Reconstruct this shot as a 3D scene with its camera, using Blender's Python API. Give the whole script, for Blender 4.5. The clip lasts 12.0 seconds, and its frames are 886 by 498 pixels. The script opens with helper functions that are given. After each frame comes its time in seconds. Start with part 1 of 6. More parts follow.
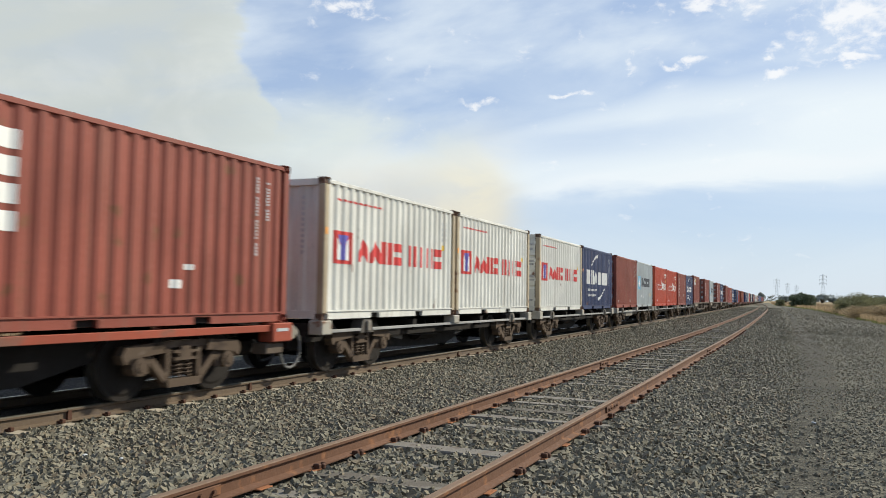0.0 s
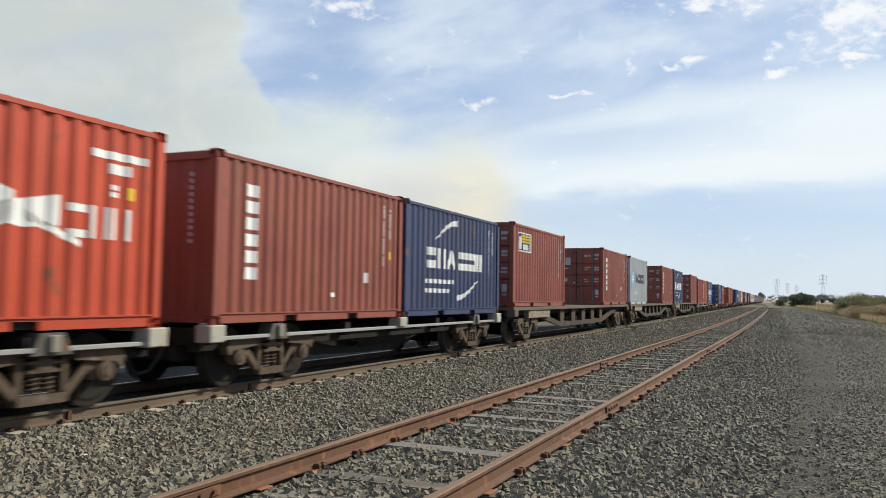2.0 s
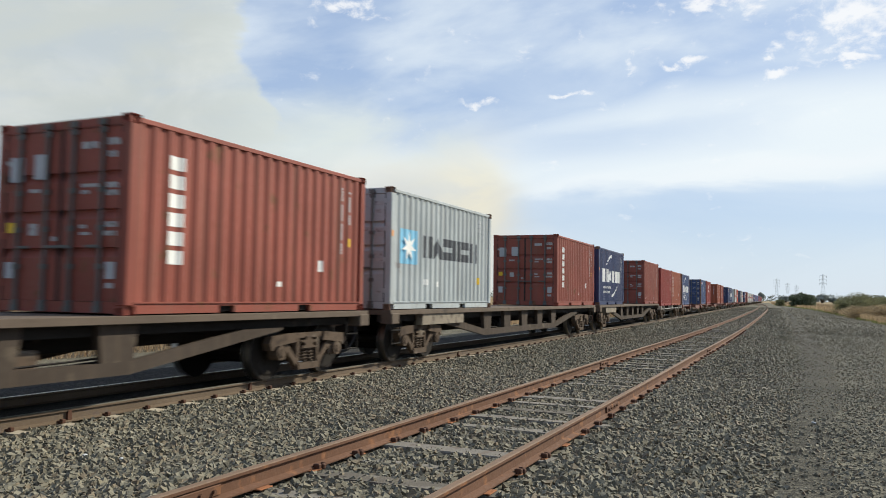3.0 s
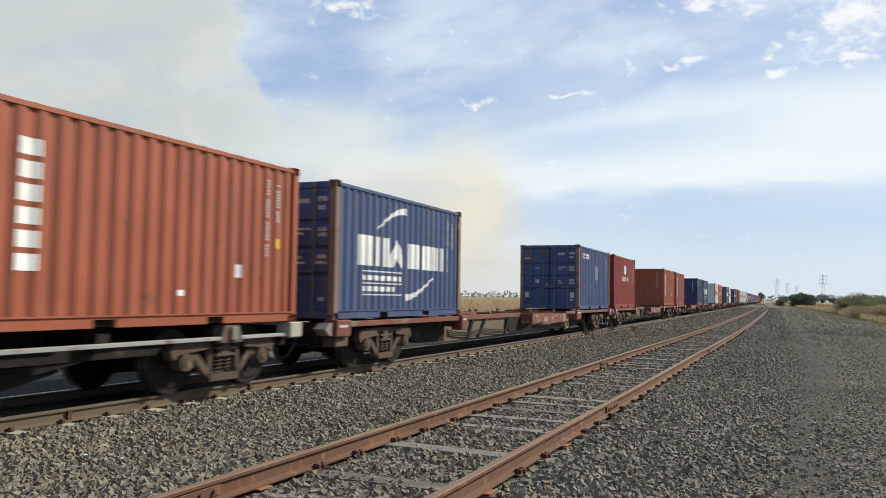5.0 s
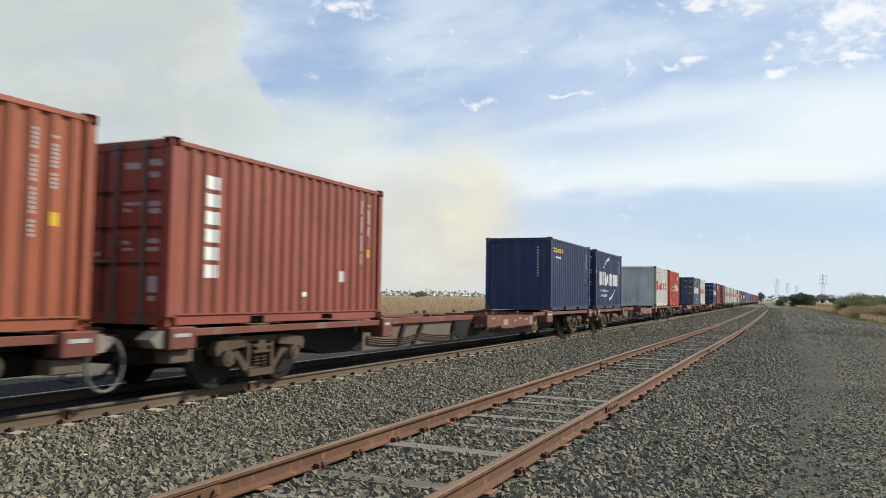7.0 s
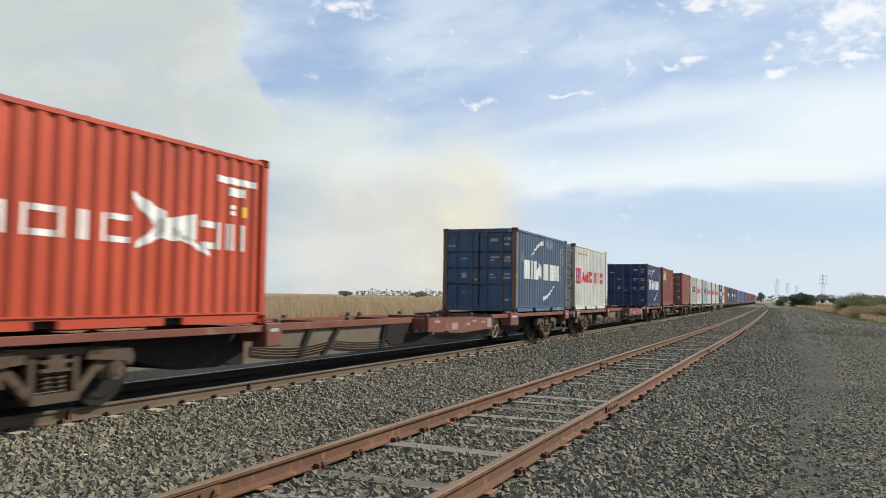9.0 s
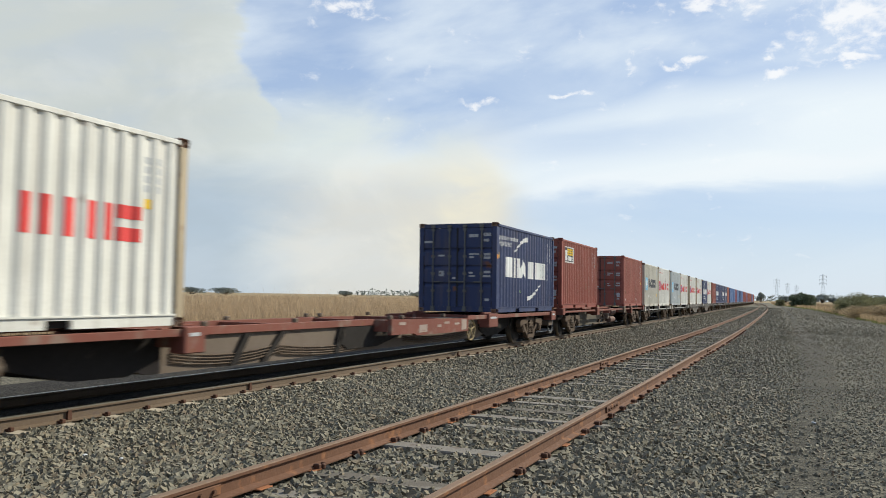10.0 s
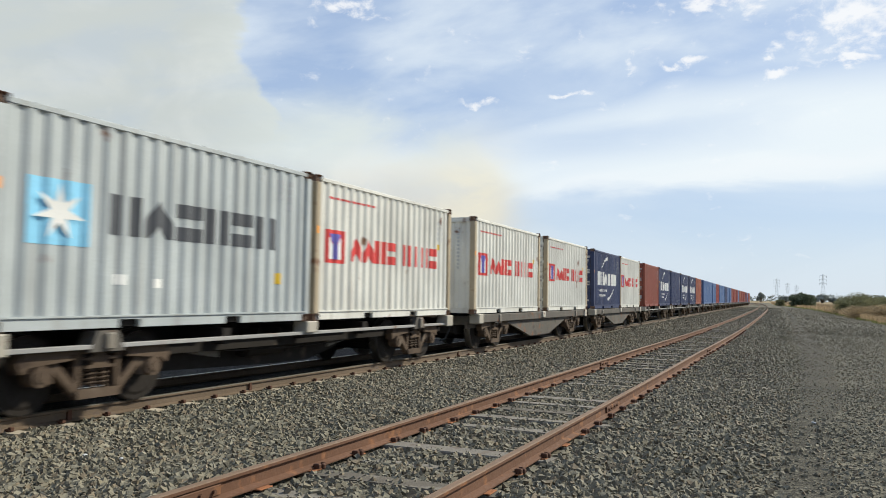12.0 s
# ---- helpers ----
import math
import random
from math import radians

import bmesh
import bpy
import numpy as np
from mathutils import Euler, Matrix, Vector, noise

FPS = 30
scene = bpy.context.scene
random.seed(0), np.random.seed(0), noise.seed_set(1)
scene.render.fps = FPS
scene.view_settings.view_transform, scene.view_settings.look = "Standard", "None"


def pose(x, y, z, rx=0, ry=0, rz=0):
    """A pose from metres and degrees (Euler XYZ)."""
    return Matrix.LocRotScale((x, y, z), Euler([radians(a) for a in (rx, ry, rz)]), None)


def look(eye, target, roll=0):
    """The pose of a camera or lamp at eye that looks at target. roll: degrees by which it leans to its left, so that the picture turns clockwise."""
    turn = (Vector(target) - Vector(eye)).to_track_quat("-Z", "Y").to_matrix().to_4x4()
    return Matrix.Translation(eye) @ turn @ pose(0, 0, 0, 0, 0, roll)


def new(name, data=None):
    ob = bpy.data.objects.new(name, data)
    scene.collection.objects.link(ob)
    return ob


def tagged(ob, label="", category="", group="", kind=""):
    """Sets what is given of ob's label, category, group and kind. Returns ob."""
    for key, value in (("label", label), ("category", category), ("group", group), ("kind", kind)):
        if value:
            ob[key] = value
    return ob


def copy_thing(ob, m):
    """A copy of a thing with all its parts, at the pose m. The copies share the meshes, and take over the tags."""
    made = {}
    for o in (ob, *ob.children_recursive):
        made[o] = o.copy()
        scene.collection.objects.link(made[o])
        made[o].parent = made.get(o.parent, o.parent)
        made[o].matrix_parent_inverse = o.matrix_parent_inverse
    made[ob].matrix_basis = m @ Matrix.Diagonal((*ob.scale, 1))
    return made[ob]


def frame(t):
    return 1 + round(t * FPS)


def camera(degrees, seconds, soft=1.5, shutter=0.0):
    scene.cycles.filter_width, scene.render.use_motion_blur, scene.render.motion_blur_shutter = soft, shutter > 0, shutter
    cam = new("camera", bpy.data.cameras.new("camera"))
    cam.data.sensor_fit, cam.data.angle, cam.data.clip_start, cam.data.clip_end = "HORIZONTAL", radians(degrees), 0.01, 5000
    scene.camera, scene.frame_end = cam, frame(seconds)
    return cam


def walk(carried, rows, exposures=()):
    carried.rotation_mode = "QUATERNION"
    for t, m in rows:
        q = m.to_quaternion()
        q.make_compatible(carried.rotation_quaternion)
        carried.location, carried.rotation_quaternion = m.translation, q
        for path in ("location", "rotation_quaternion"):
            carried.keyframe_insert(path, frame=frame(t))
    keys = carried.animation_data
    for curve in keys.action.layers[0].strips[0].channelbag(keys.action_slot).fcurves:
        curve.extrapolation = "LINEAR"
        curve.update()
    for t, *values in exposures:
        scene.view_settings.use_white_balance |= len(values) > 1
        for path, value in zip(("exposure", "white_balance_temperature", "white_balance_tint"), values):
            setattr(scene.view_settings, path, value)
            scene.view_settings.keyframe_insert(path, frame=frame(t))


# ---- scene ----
# ---------------------------------------------------------------- camera
EYE_Z = 1.62
cam = camera(58.23, 12.0, 0.95, 0.12)
YAW, PITCH, ROLL = 25.665, 3.352, 0.861
aim = (-math.sin(radians(YAW)) * math.cos(radians(PITCH)) * 100, math.cos(radians(YAW)) * math.cos(radians(PITCH)) * 100,
       EYE_Z + math.sin(radians(PITCH)) * 100)
stand = look((0, 0, EYE_Z), aim, ROLL)
walk(cam, [(0, stand), (12.0, stand)], [(0, 0.0), (12.0, 0.0)])

# ---------------------------------------------------------------- the line of the tracks
BEND_AT, BEND, BEND_LONG = -37.02, 6.373e-4, 82.73
RAIL_TOP = 0.17
MAIN_X = -8.549
SIDE_STEPS = ((-60, -2.77), (22, -2.77), (40, -2.57), (65, -2.34), (105, -2.18), (140, -2.15), (180, -2.5), (235, -3.2),
              (320, -5.5), (400, -7.9), (430, -8.4), (700, -8.5))


def drift(s):
    d = min(max(s - BEND_AT, 0), BEND_LONG)
    return -(BEND / 2 * d * d + BEND * BEND_LONG * max(s - BEND_AT - BEND_LONG, 0))


def main_x(s):
    return MAIN_X + drift(s)


def side_x(s):
    for (s0, a), (s1, b) in zip(SIDE_STEPS, SIDE_STEPS[1:]):
        if s <= s1:
            k = min(max((s - s0) / (s1 - s0), 0), 1)
            return a + (b - a) * k + drift(s)
    return -8.5 + drift(s)


def heading(s):
    return math.degrees(math.atan(BEND * min(max(s - BEND_AT, 0), BEND_LONG)))


# ---------------------------------------------------------------- sky and sun
SUN_TURN, SUN_HIGH = radians(38), radians(37)
world = bpy.data.worlds.new("sky")
scene.world = world
world.use_nodes = True
wn, wl = world.node_tree.nodes, world.node_tree.links
wn.clear()


def wmath(op, a, b=None, c=None):
    n = wn.new("ShaderNodeMath")
    n.operation = op
    for i, v in enumerate((a, b, c)):
        if v is None:
            continue
        if isinstance(v, (int, float)):
            n.inputs[i].default_value = v
        else:
            wl.new(v, n.inputs[i])
    return n.outputs[0]


def wmix(fac, a, b):
    n = wn.new("ShaderNodeMix")
    n.data_type = "RGBA"
    for sock, v in ((n.inputs["Factor"], fac), (n.inputs[6], a), (n.inputs[7], b)):
        if isinstance(v, (int, float, tuple)):
            sock.default_value = v
        else:
            wl.new(v, sock)
    return n.outputs[2]


def wramp(v, lo, hi):
    n = wn.new("ShaderNodeMapRange")
    n.interpolation_type = "SMOOTHSTEP"
    n.inputs["From Min"].default_value, n.inputs["From Max"].default_value = lo, hi
    wl.new(v, n.inputs["Value"])
    return n.outputs[0]


sky = wn.new("ShaderNodeTexSky")
sky.sky_type, sky.sun_disc, sky.sun_elevation, sky.sun_rotation = "NISHITA", False, SUN_HIGH, SUN_TURN
sky.dust_density, sky.ozone_density, sky.air_density = 0.4, 2.0, 1.0
geo = wn.new("ShaderNodeTexCoord")
sep = wn.new("ShaderNodeSeparateXYZ")
wl.new(geo.outputs["Generated"], sep.inputs[0])
azim = wmath("ARCTAN2", sep.outputs[0], sep.outputs[1])      # 0 along the track, negative towards the field
elev = wmath("ARCSINE", sep.outputs[2])


def wnoise(sx, sy, shift, scale, detail, rough=0.55, warp=0.0):
    c = wn.new("ShaderNodeCombineXYZ")
    wl.new(wmath("MULTIPLY_ADD", azim, sx, shift), c.inputs[0])
    wl.new(wmath("MULTIPLY", elev, sy), c.inputs[1])
    c.inputs[2].default_value = shift
    n = wn.new("ShaderNodeTexNoise")
    n.inputs["Scale"].default_value, n.inputs["Detail"].default_value, n.inputs["Roughness"].default_value = scale, detail, rough
    n.inputs["Distortion"].default_value = warp
    wl.new(c.outputs[0], n.inputs["Vector"])
    return n.outputs["Fac"]


billow = wnoise(1.0, 1.6, 3.1, 7.0, 7, 0.55, 0.4)            # puffs
streak = wnoise(1.0, 3.6, 7.7, 3.2, 6, 0.55, 0.6)            # long bands
wisp = wnoise(1.0, 2.2, 1.3, 13.0, 6, 0.6, 0.3)
rough_az = wmath("ADD", azim, wmath("MULTIPLY_ADD", billow, 0.16, -0.08))
rough_el = wmath("ADD", elev, wmath("MULTIPLY_ADD", billow, 0.08, -0.04))


def wcurve(v, points, top=0.5):
    """A height read along the azimuth from a few (azimuth, height) points."""
    lo, hi = points[0][0], points[-1][0]
    m = wn.new("ShaderNodeMapRange")
    m.inputs["From Min"].default_value, m.inputs["From Max"].default_value = lo, hi
    wl.new(v, m.inputs["Value"])
    r = wn.new("ShaderNodeValToRGB")
    for k, (a, h) in enumerate(points):
        x = (a - lo) / (hi - lo)
        e = r.color_ramp.elements[0] if k == 0 else r.color_ramp.elements[-1] if k == len(points) - 1 else r.color_ramp.elements.new(x)
        e.position, e.color = x, (h / top, h / top, h / top, 1)
    wl.new(m.outputs[0], r.inputs[0])
    g = wn.new("ShaderNodeSeparateColor")
    wl.new(r.outputs[0], g.inputs[0])
    return wmath("MULTIPLY", g.outputs[0], top)


def cloud_bank(az0, el0, wide, high, slope, a=None, e=None):
    """A soft long bank of cloud, leaning by slope."""
    e = wmath("SUBTRACT", rough_el if e is None else e, wmath("MULTIPLY_ADD", wmath("ADD", azim, -az0), slope, el0))
    d = wmath("ADD", wmath("POWER", wmath("ABSOLUTE", wmath("DIVIDE", e, high)), 2.0), wmath("POWER", wmath("ABSOLUTE", wmath("DIVIDE", wmath("ADD", rough_az if a is None else a, -az0), wide)), 2.0))
    return wmath("EXPONENT", wmath("MULTIPLY", d, -1.0))


def over(a, b):
    return wmath("MAXIMUM", a, b)


soft_el = wmath("ADD", elev, wmath("MULTIPLY_ADD", streak, 0.07, -0.035))
fine_el = wmath("ADD", elev, wmath("MULTIPLY_ADD", wisp, 0.06, -0.03))
fine_az = wmath("ADD", azim, wmath("MULTIPLY_ADD", wisp, 0.08, -0.04))
# the broad white sheet, its upper edge climbing along the track; a bright bank lies on its lower edge, bluer air and haze below
sheet_top = wcurve(azim, ((-0.70, 0.19), (-0.45, 0.20), (-0.30, 0.235), (-0.18, 0.262), (-0.05, 0.272), (0.20, 0.27)))
sheet = wmath("MULTIPLY", wramp(wmath("SUBTRACT", sheet_top, soft_el), -0.022, 0.045), wramp(soft_el, 0.105, 0.165))
sheet = wmath("MULTIPLY", sheet, wmath("MULTIPLY_ADD", cloud_bank(-0.27, 0.187, 0.16, 0.016, 0.06, azim, soft_el), -0.34, 0.90))
amount = over(wmath("MULTIPLY_ADD", wramp(elev, 0.11, 0.015), 0.34, 0.33), sheet)
bright = over(cloud_bank(-0.02, 0.160, 0.26, 0.013, 0.07, azim, soft_el), wmath("MULTIPLY", cloud_bank(-0.27, 0.145, 0.12, 0.010, 0.08, azim, soft_el), 0.7))
amount = wmath("ADD", amount, wmath("MULTIPLY", bright, 0.40))
# thin slanting veils over the blue
lean = wn.new("ShaderNodeCombineXYZ")
wl.new(wmath("MULTIPLY", wmath("ADD", azim, wmath("MULTIPLY", elev, 1.3)), 2.2), lean.inputs[0])
wl.new(wmath("MULTIPLY", wmath("SUBTRACT", elev, wmath("MULTIPLY", azim, 0.30)), 7.0), lean.inputs[1])
veils = wn.new("ShaderNodeTexNoise")
veils.inputs["Scale"].default_value, veils.inputs["Detail"].default_value, veils.inputs["Roughness"].default_value, veils.inputs["Distortion"].default_value = 2.2, 6, 0.52, 0.25
wl.new(lean.outputs[0], veils.inputs["Vector"])
high_up = wramp(wmath("SUBTRACT", elev, sheet_top), -0.03, 0.05)
amount = wmath("ADD", amount, wmath("MULTIPLY", high_up, wmath("MULTIPLY_ADD", wramp(veils.outputs["Fac"], 0.34, 0.72), 0.42, -0.15)))
amount = wmath("SUBTRACT", amount, wmath("MULTIPLY", cloud_bank(-0.60, 0.285, 0.11, 0.032, 0.0), 0.18))
amount = wmath("ADD", amount, wmath("MULTIPLY_ADD", wramp(streak, 0.36, 0.66), 0.20, -0.10))
amount = wmath("MINIMUM", wmath("MAXIMUM", amount, 0.08), 1.0)
# the cloud thins out to blue overhead and behind
amount = wmath("MULTIPLY", amount, wmath("MULTIPLY_ADD", wramp(elev, 0.42, 0.75), -0.8, 1.0))
amount = wmath("MULTIPLY", amount, wmath("MULTIPLY_ADD", wramp(sep.outputs[1], 0.15, -0.45), -0.8, 1.0))
# small ragged cumulus
ragged = wnoise(1.0, 1.5, 4.4, 30.0, 5, 0.62, 0.3)
puffs = None
for puff in ((-0.156, 0.281, 0.026, 0.011), (0.040, 0.312, 0.062, 0.032), (-0.045, 0.289, 0.014, 0.009), (-0.10, 0.345, 0.085, 0.016), (-0.407, 0.244, 0.026, 0.008),
             (-0.213, 0.279, 0.015, 0.008), (-0.045, 0.264, 0.016, 0.006), (-0.575, 0.345, 0.035, 0.012), (0.026, 0.266, 0.030, 0.006), (-0.29, 0.248, 0.03, 0.006)):
    g = cloud_bank(*puff, 0.0, fine_az, fine_el)
    puffs = g if puffs is None else over(puffs, g)
puffs = wramp(wmath("ADD", puffs, wmath("MULTIPLY_ADD", ragged, 3.0, -1.65)), 0.15, 1.0)
blue = wn.new("ShaderNodeVectorMath")
blue.operation = "SCALE"
blue.inputs["Scale"].default_value = 0.12
wl.new(sky.outputs[0], blue.inputs[0])
cloud_tone = wmix(wramp(elev, 0.02, 0.20), (0.72, 0.82, 0.90, 1), (0.85, 0.93, 0.975, 1))
clear = wmix(0.65, blue.outputs[0], (0.40, 0.535, 0.79, 1))
tone = wmix(amount, clear, cloud_tone)
tone = wmix(wmath("MULTIPLY", bright, 0.5), tone, (0.93, 0.97, 0.99, 1))
tone = wmix(wmath("MULTIPLY", puffs, 0.85), tone, (0.98, 0.99, 1.0, 1))
# smoke from a far grass fire: a grey wall over the field, a billowing shoulder and a sunlit head
puff_el = wmath("ADD", elev, wmath("ADD", wmath("MULTIPLY_ADD", billow, 0.07, -0.035), wmath("MULTIPLY_ADD", wisp, 0.03, -0.015)))
smoke_top = wcurve(rough_az, ((-1.30, 0.30), (-1.10, 0.47), (-0.74, 0.47), (-0.695, 0.32), (-0.675, 0.235), (-0.61, 0.250), (-0.55, 0.250), (-0.50, 0.222), (-0.46, 0.205),
                              (-0.425, 0.190), (-0.385, 0.140), (-0.345, 0.100), (-0.30, 0.082), (-0.26, 0.0)))
smoke = wramp(wmath("SUBTRACT", smoke_top, puff_el), -0.022, 0.065)
smoke = wmath("MULTIPLY", smoke, wramp(azim, -0.27, -0.40))
smoke = wmath("MULTIPLY", smoke, wmath("MULTIPLY_ADD", wramp(veils.outputs["Fac"], 0.30, 0.62), 0.25, 0.75))
plume_tone = wmix(wramp(rough_az, -0.78, -0.60), (0.60, 0.645, 0.62, 1), (0.755, 0.82, 0.785, 1))
plume_tone = wmix(wmath("MULTIPLY", wramp(puff_el, 0.19, 0.10), wramp(azim, -0.74, -0.62)), plume_tone, (0.72, 0.715, 0.655, 1))
low_left = wmath("MULTIPLY", wramp(rough_az, -0.56, -0.72), wramp(soft_el, 0.175, 0.115))
smoke_tone = wmix(wmath("MULTIPLY", low_left, 0.92), plume_tone, (0.435, 0.535, 0.625, 1))
smoke_tone = wmix(wmath("MULTIPLY", wmath("MULTIPLY", low_left, wramp(soft_el, 0.08, 0.03)), 0.4), smoke_tone, (0.54, 0.61, 0.66, 1))
smoke_tone = wmix(wmath("MULTIPLY", wmath("MULTIPLY", wramp(billow, 0.45, 0.72), wramp(low_left, 1.0, 0.0)), 0.28), smoke_tone, (0.92, 0.92, 0.86, 1))
tone = wmix(wmath("MULTIPLY", smoke, 0.92), tone, smoke_tone)
head = wmath("MULTIPLY", cloud_bank(-0.432, 0.108, 0.045, 0.060, 0.3), wramp(billow, 0.18, 0.45))
tone = wmix(wmath("MULTIPLY", head, 0.9), tone, (0.92, 0.865, 0.67, 1))
glow = wmath("MULTIPLY", cloud_bank(-0.52, 0.155, 0.06, 0.025, 0.0), 0.35)
tone = wmix(glow, tone, (0.86, 0.82, 0.73, 1))
trail = wmath("MULTIPLY", cloud_bank(-0.335, 0.062, 0.05, 0.03, 0.0), wramp(billow, 0.35, 0.6))
tone = wmix(wmath("MULTIPLY", trail, 0.45), tone, (0.80, 0.86, 0.87, 1))
low_smoke = wmath("MULTIPLY", cloud_bank(-0.40, 0.030, 0.09, 0.026, 0.0), wramp(wisp, 0.40, 0.60))
tone = wmix(wmath("MULTIPLY", low_smoke, 0.5), tone, (0.68, 0.64, 0.55, 1))
bg = wn.new("ShaderNodeBackground")
bg.inputs["Strength"].default_value = 1.0
wl.new(tone, bg.inputs["Color"])
wl.new(bg.outputs[0], wn.new("ShaderNodeOutputWorld").inputs["Surface"])

sun = new("sun", bpy.data.lights.new("sun", "SUN"))
sun.data.energy, sun.data.angle, sun.data.color = 5.7, radians(0.8), (1.0, 0.945, 0.79)
sun.matrix_world = look((math.sin(SUN_TURN) * math.cos(SUN_HIGH) * 50, math.cos(SUN_TURN) * math.cos(SUN_HIGH) * 50, math.sin(SUN_HIGH) * 50), (0, 0, 0))


# ---------------------------------------------------------------- materials
def material(name, colour, rough=0.6, metal=0.0, spots=(), streaks=0.0, grain=40.0, bump=0.15, island=0.0, fade=0.12, coord="Object", glow_through=0.0, tones=(), spec=0.3):
    """spots: (colour, amount 0..1, scale); streaks: strength of rain marks that run down."""
    m = bpy.data.materials.new(name)
    m.use_nodes = True
    n, l = m.node_tree.nodes, m.node_tree.links
    b = n["Principled BSDF"]
    b.inputs["Roughness"].default_value, b.inputs["Metallic"].default_value = rough, metal
    b.inputs["Specular IOR Level"].default_value = spec
    tc = n.new("ShaderNodeTexCoord")
    info = n.new("ShaderNodeObjectInfo")

    def noise_at(scale, detail, squash=None, off=0.0):
        t = n.new("ShaderNodeTexNoise")
        t.noise_dimensions = "4D"
        t.inputs["Scale"].default_value, t.inputs["Detail"].default_value = scale, detail
        w = n.new("ShaderNodeMath")
        w.operation = "MULTIPLY_ADD"
        w.inputs[1].default_value, w.inputs[2].default_value = 37.0, off
        l.new(info.outputs["Random"], w.inputs[0])
        l.new(w.outputs[0], t.inputs["W"])
        if squash:
            mp = n.new("ShaderNodeMapping")
            mp.inputs["Scale"].default_value = squash
            l.new(tc.outputs[coord], mp.inputs["Vector"])
            l.new(mp.outputs[0], t.inputs["Vector"])
        else:
            l.new(tc.outputs[coord], t.inputs["Vector"])
        return t.outputs["Fac"]

    def mixed(fac, a, bcol, blend="MIX"):
        x = n.new("ShaderNodeMix")
        x.data_type, x.blend_type = "RGBA", blend
        for s, v in ((x.inputs["Factor"], fac), (x.inputs[6], a), (x.inputs[7], bcol)):
            if isinstance(v, (int, float, tuple)):
                s.default_value = v
            else:
                l.new(v, s)
        return x.outputs[2]

    def ramp(v, lo, hi, a=0.0, z=1.0):
        r = n.new("ShaderNodeMapRange")
        r.inputs["From Min"].default_value, r.inputs["From Max"].default_value = lo, hi
        r.inputs["To Min"].default_value, r.inputs["To Max"].default_value = a, z
        l.new(v, r.inputs["Value"])
        return r.outputs[0]

    c = (*colour, 1)
    dark, pale = tuple(v * (1 - fade * 1.6) for v in colour), tuple(min(1, v * (1 + fade) + fade * 0.04) for v in colour)
    out = mixed(ramp(noise_at(0.9, 4), 0.32, 0.68), (*dark, 1), (*pale, 1))
    out = mixed(ramp(noise_at(grain, 3, off=5.0), 0.3, 0.7, 0.0, 0.5), out, tuple(v * 0.75 for v in colour) + (1,))
    if island:
        g = n.new("ShaderNodeNewGeometry")
        f = ramp(g.outputs["Random Per Island"], 0, 1, 1 - island, 1 + island)
        hs = n.new("ShaderNodeHueSaturation")
        l.new(out, hs.inputs["Color"])
        l.new(f, hs.inputs["Value"])
        out = hs.outputs[0]
    if tones:
        k = n.new("ShaderNodeMath")
        k.operation = "MULTIPLY"
        k.inputs[1].default_value = 7.3
        l.new(g.outputs["Random Per Island"], k.inputs[0])
        fr = n.new("ShaderNodeMath")
        fr.operation = "FRACT"
        l.new(k.outputs[0], fr.inputs[0])
        rp = n.new("ShaderNodeValToRGB")
        rp.color_ramp.interpolation = "CONSTANT"
        for i, tcol in enumerate(tones):
            e = rp.color_ramp.elements[0] if i == 0 else rp.color_ramp.elements.new(i / len(tones))
            e.color = (*tcol, 1)
        l.new(fr.outputs[0], rp.inputs[0])
        out = mixed(0.65, out, rp.outputs[0])
    if streaks:
        out = mixed(ramp(noise_at(3.0, 5, (1.0, 3.2, 0.12), 9.0), 0.52, 0.75, 0.0, streaks), out, (0.16, 0.115, 0.08, 1))
    for i, (sc, am, scale) in enumerate(spots):
        out = mixed(ramp(noise_at(scale, 6, off=20.0 + i * 7), 0.72 - am * 0.35, 0.78 - am * 0.25), out, (*sc, 1))
    l.new(out, b.inputs["Base Color"])
    l.new(ramp(noise_at(grain * 0.4, 3, off=3.0), 0.3, 0.7, max(rough - 0.12, 0.05), min(rough + 0.12, 1)), b.inputs["Roughness"])
    if glow_through:
        tr, mx = n.new("ShaderNodeBsdfTranslucent"), n.new("ShaderNodeMixShader")
        l.new(out, tr.inputs["Color"])
        mx.inputs[0].default_value = glow_through
        l.new(b.outputs[0], mx.inputs[1])
        l.new(tr.outputs[0], mx.inputs[2])
        l.new(mx.outputs[0], n["Material Output"].inputs["Surface"])
    if bump:
        bp = n.new("ShaderNodeBump")
        bp.inputs["Strength"].default_value, bp.inputs["Distance"].default_value = bump, 0.01
        l.new(noise_at(grain, 4, off=1.0), bp.inputs["Height"])
        l.new(bp.outputs[0], b.inputs["Normal"])
    return m


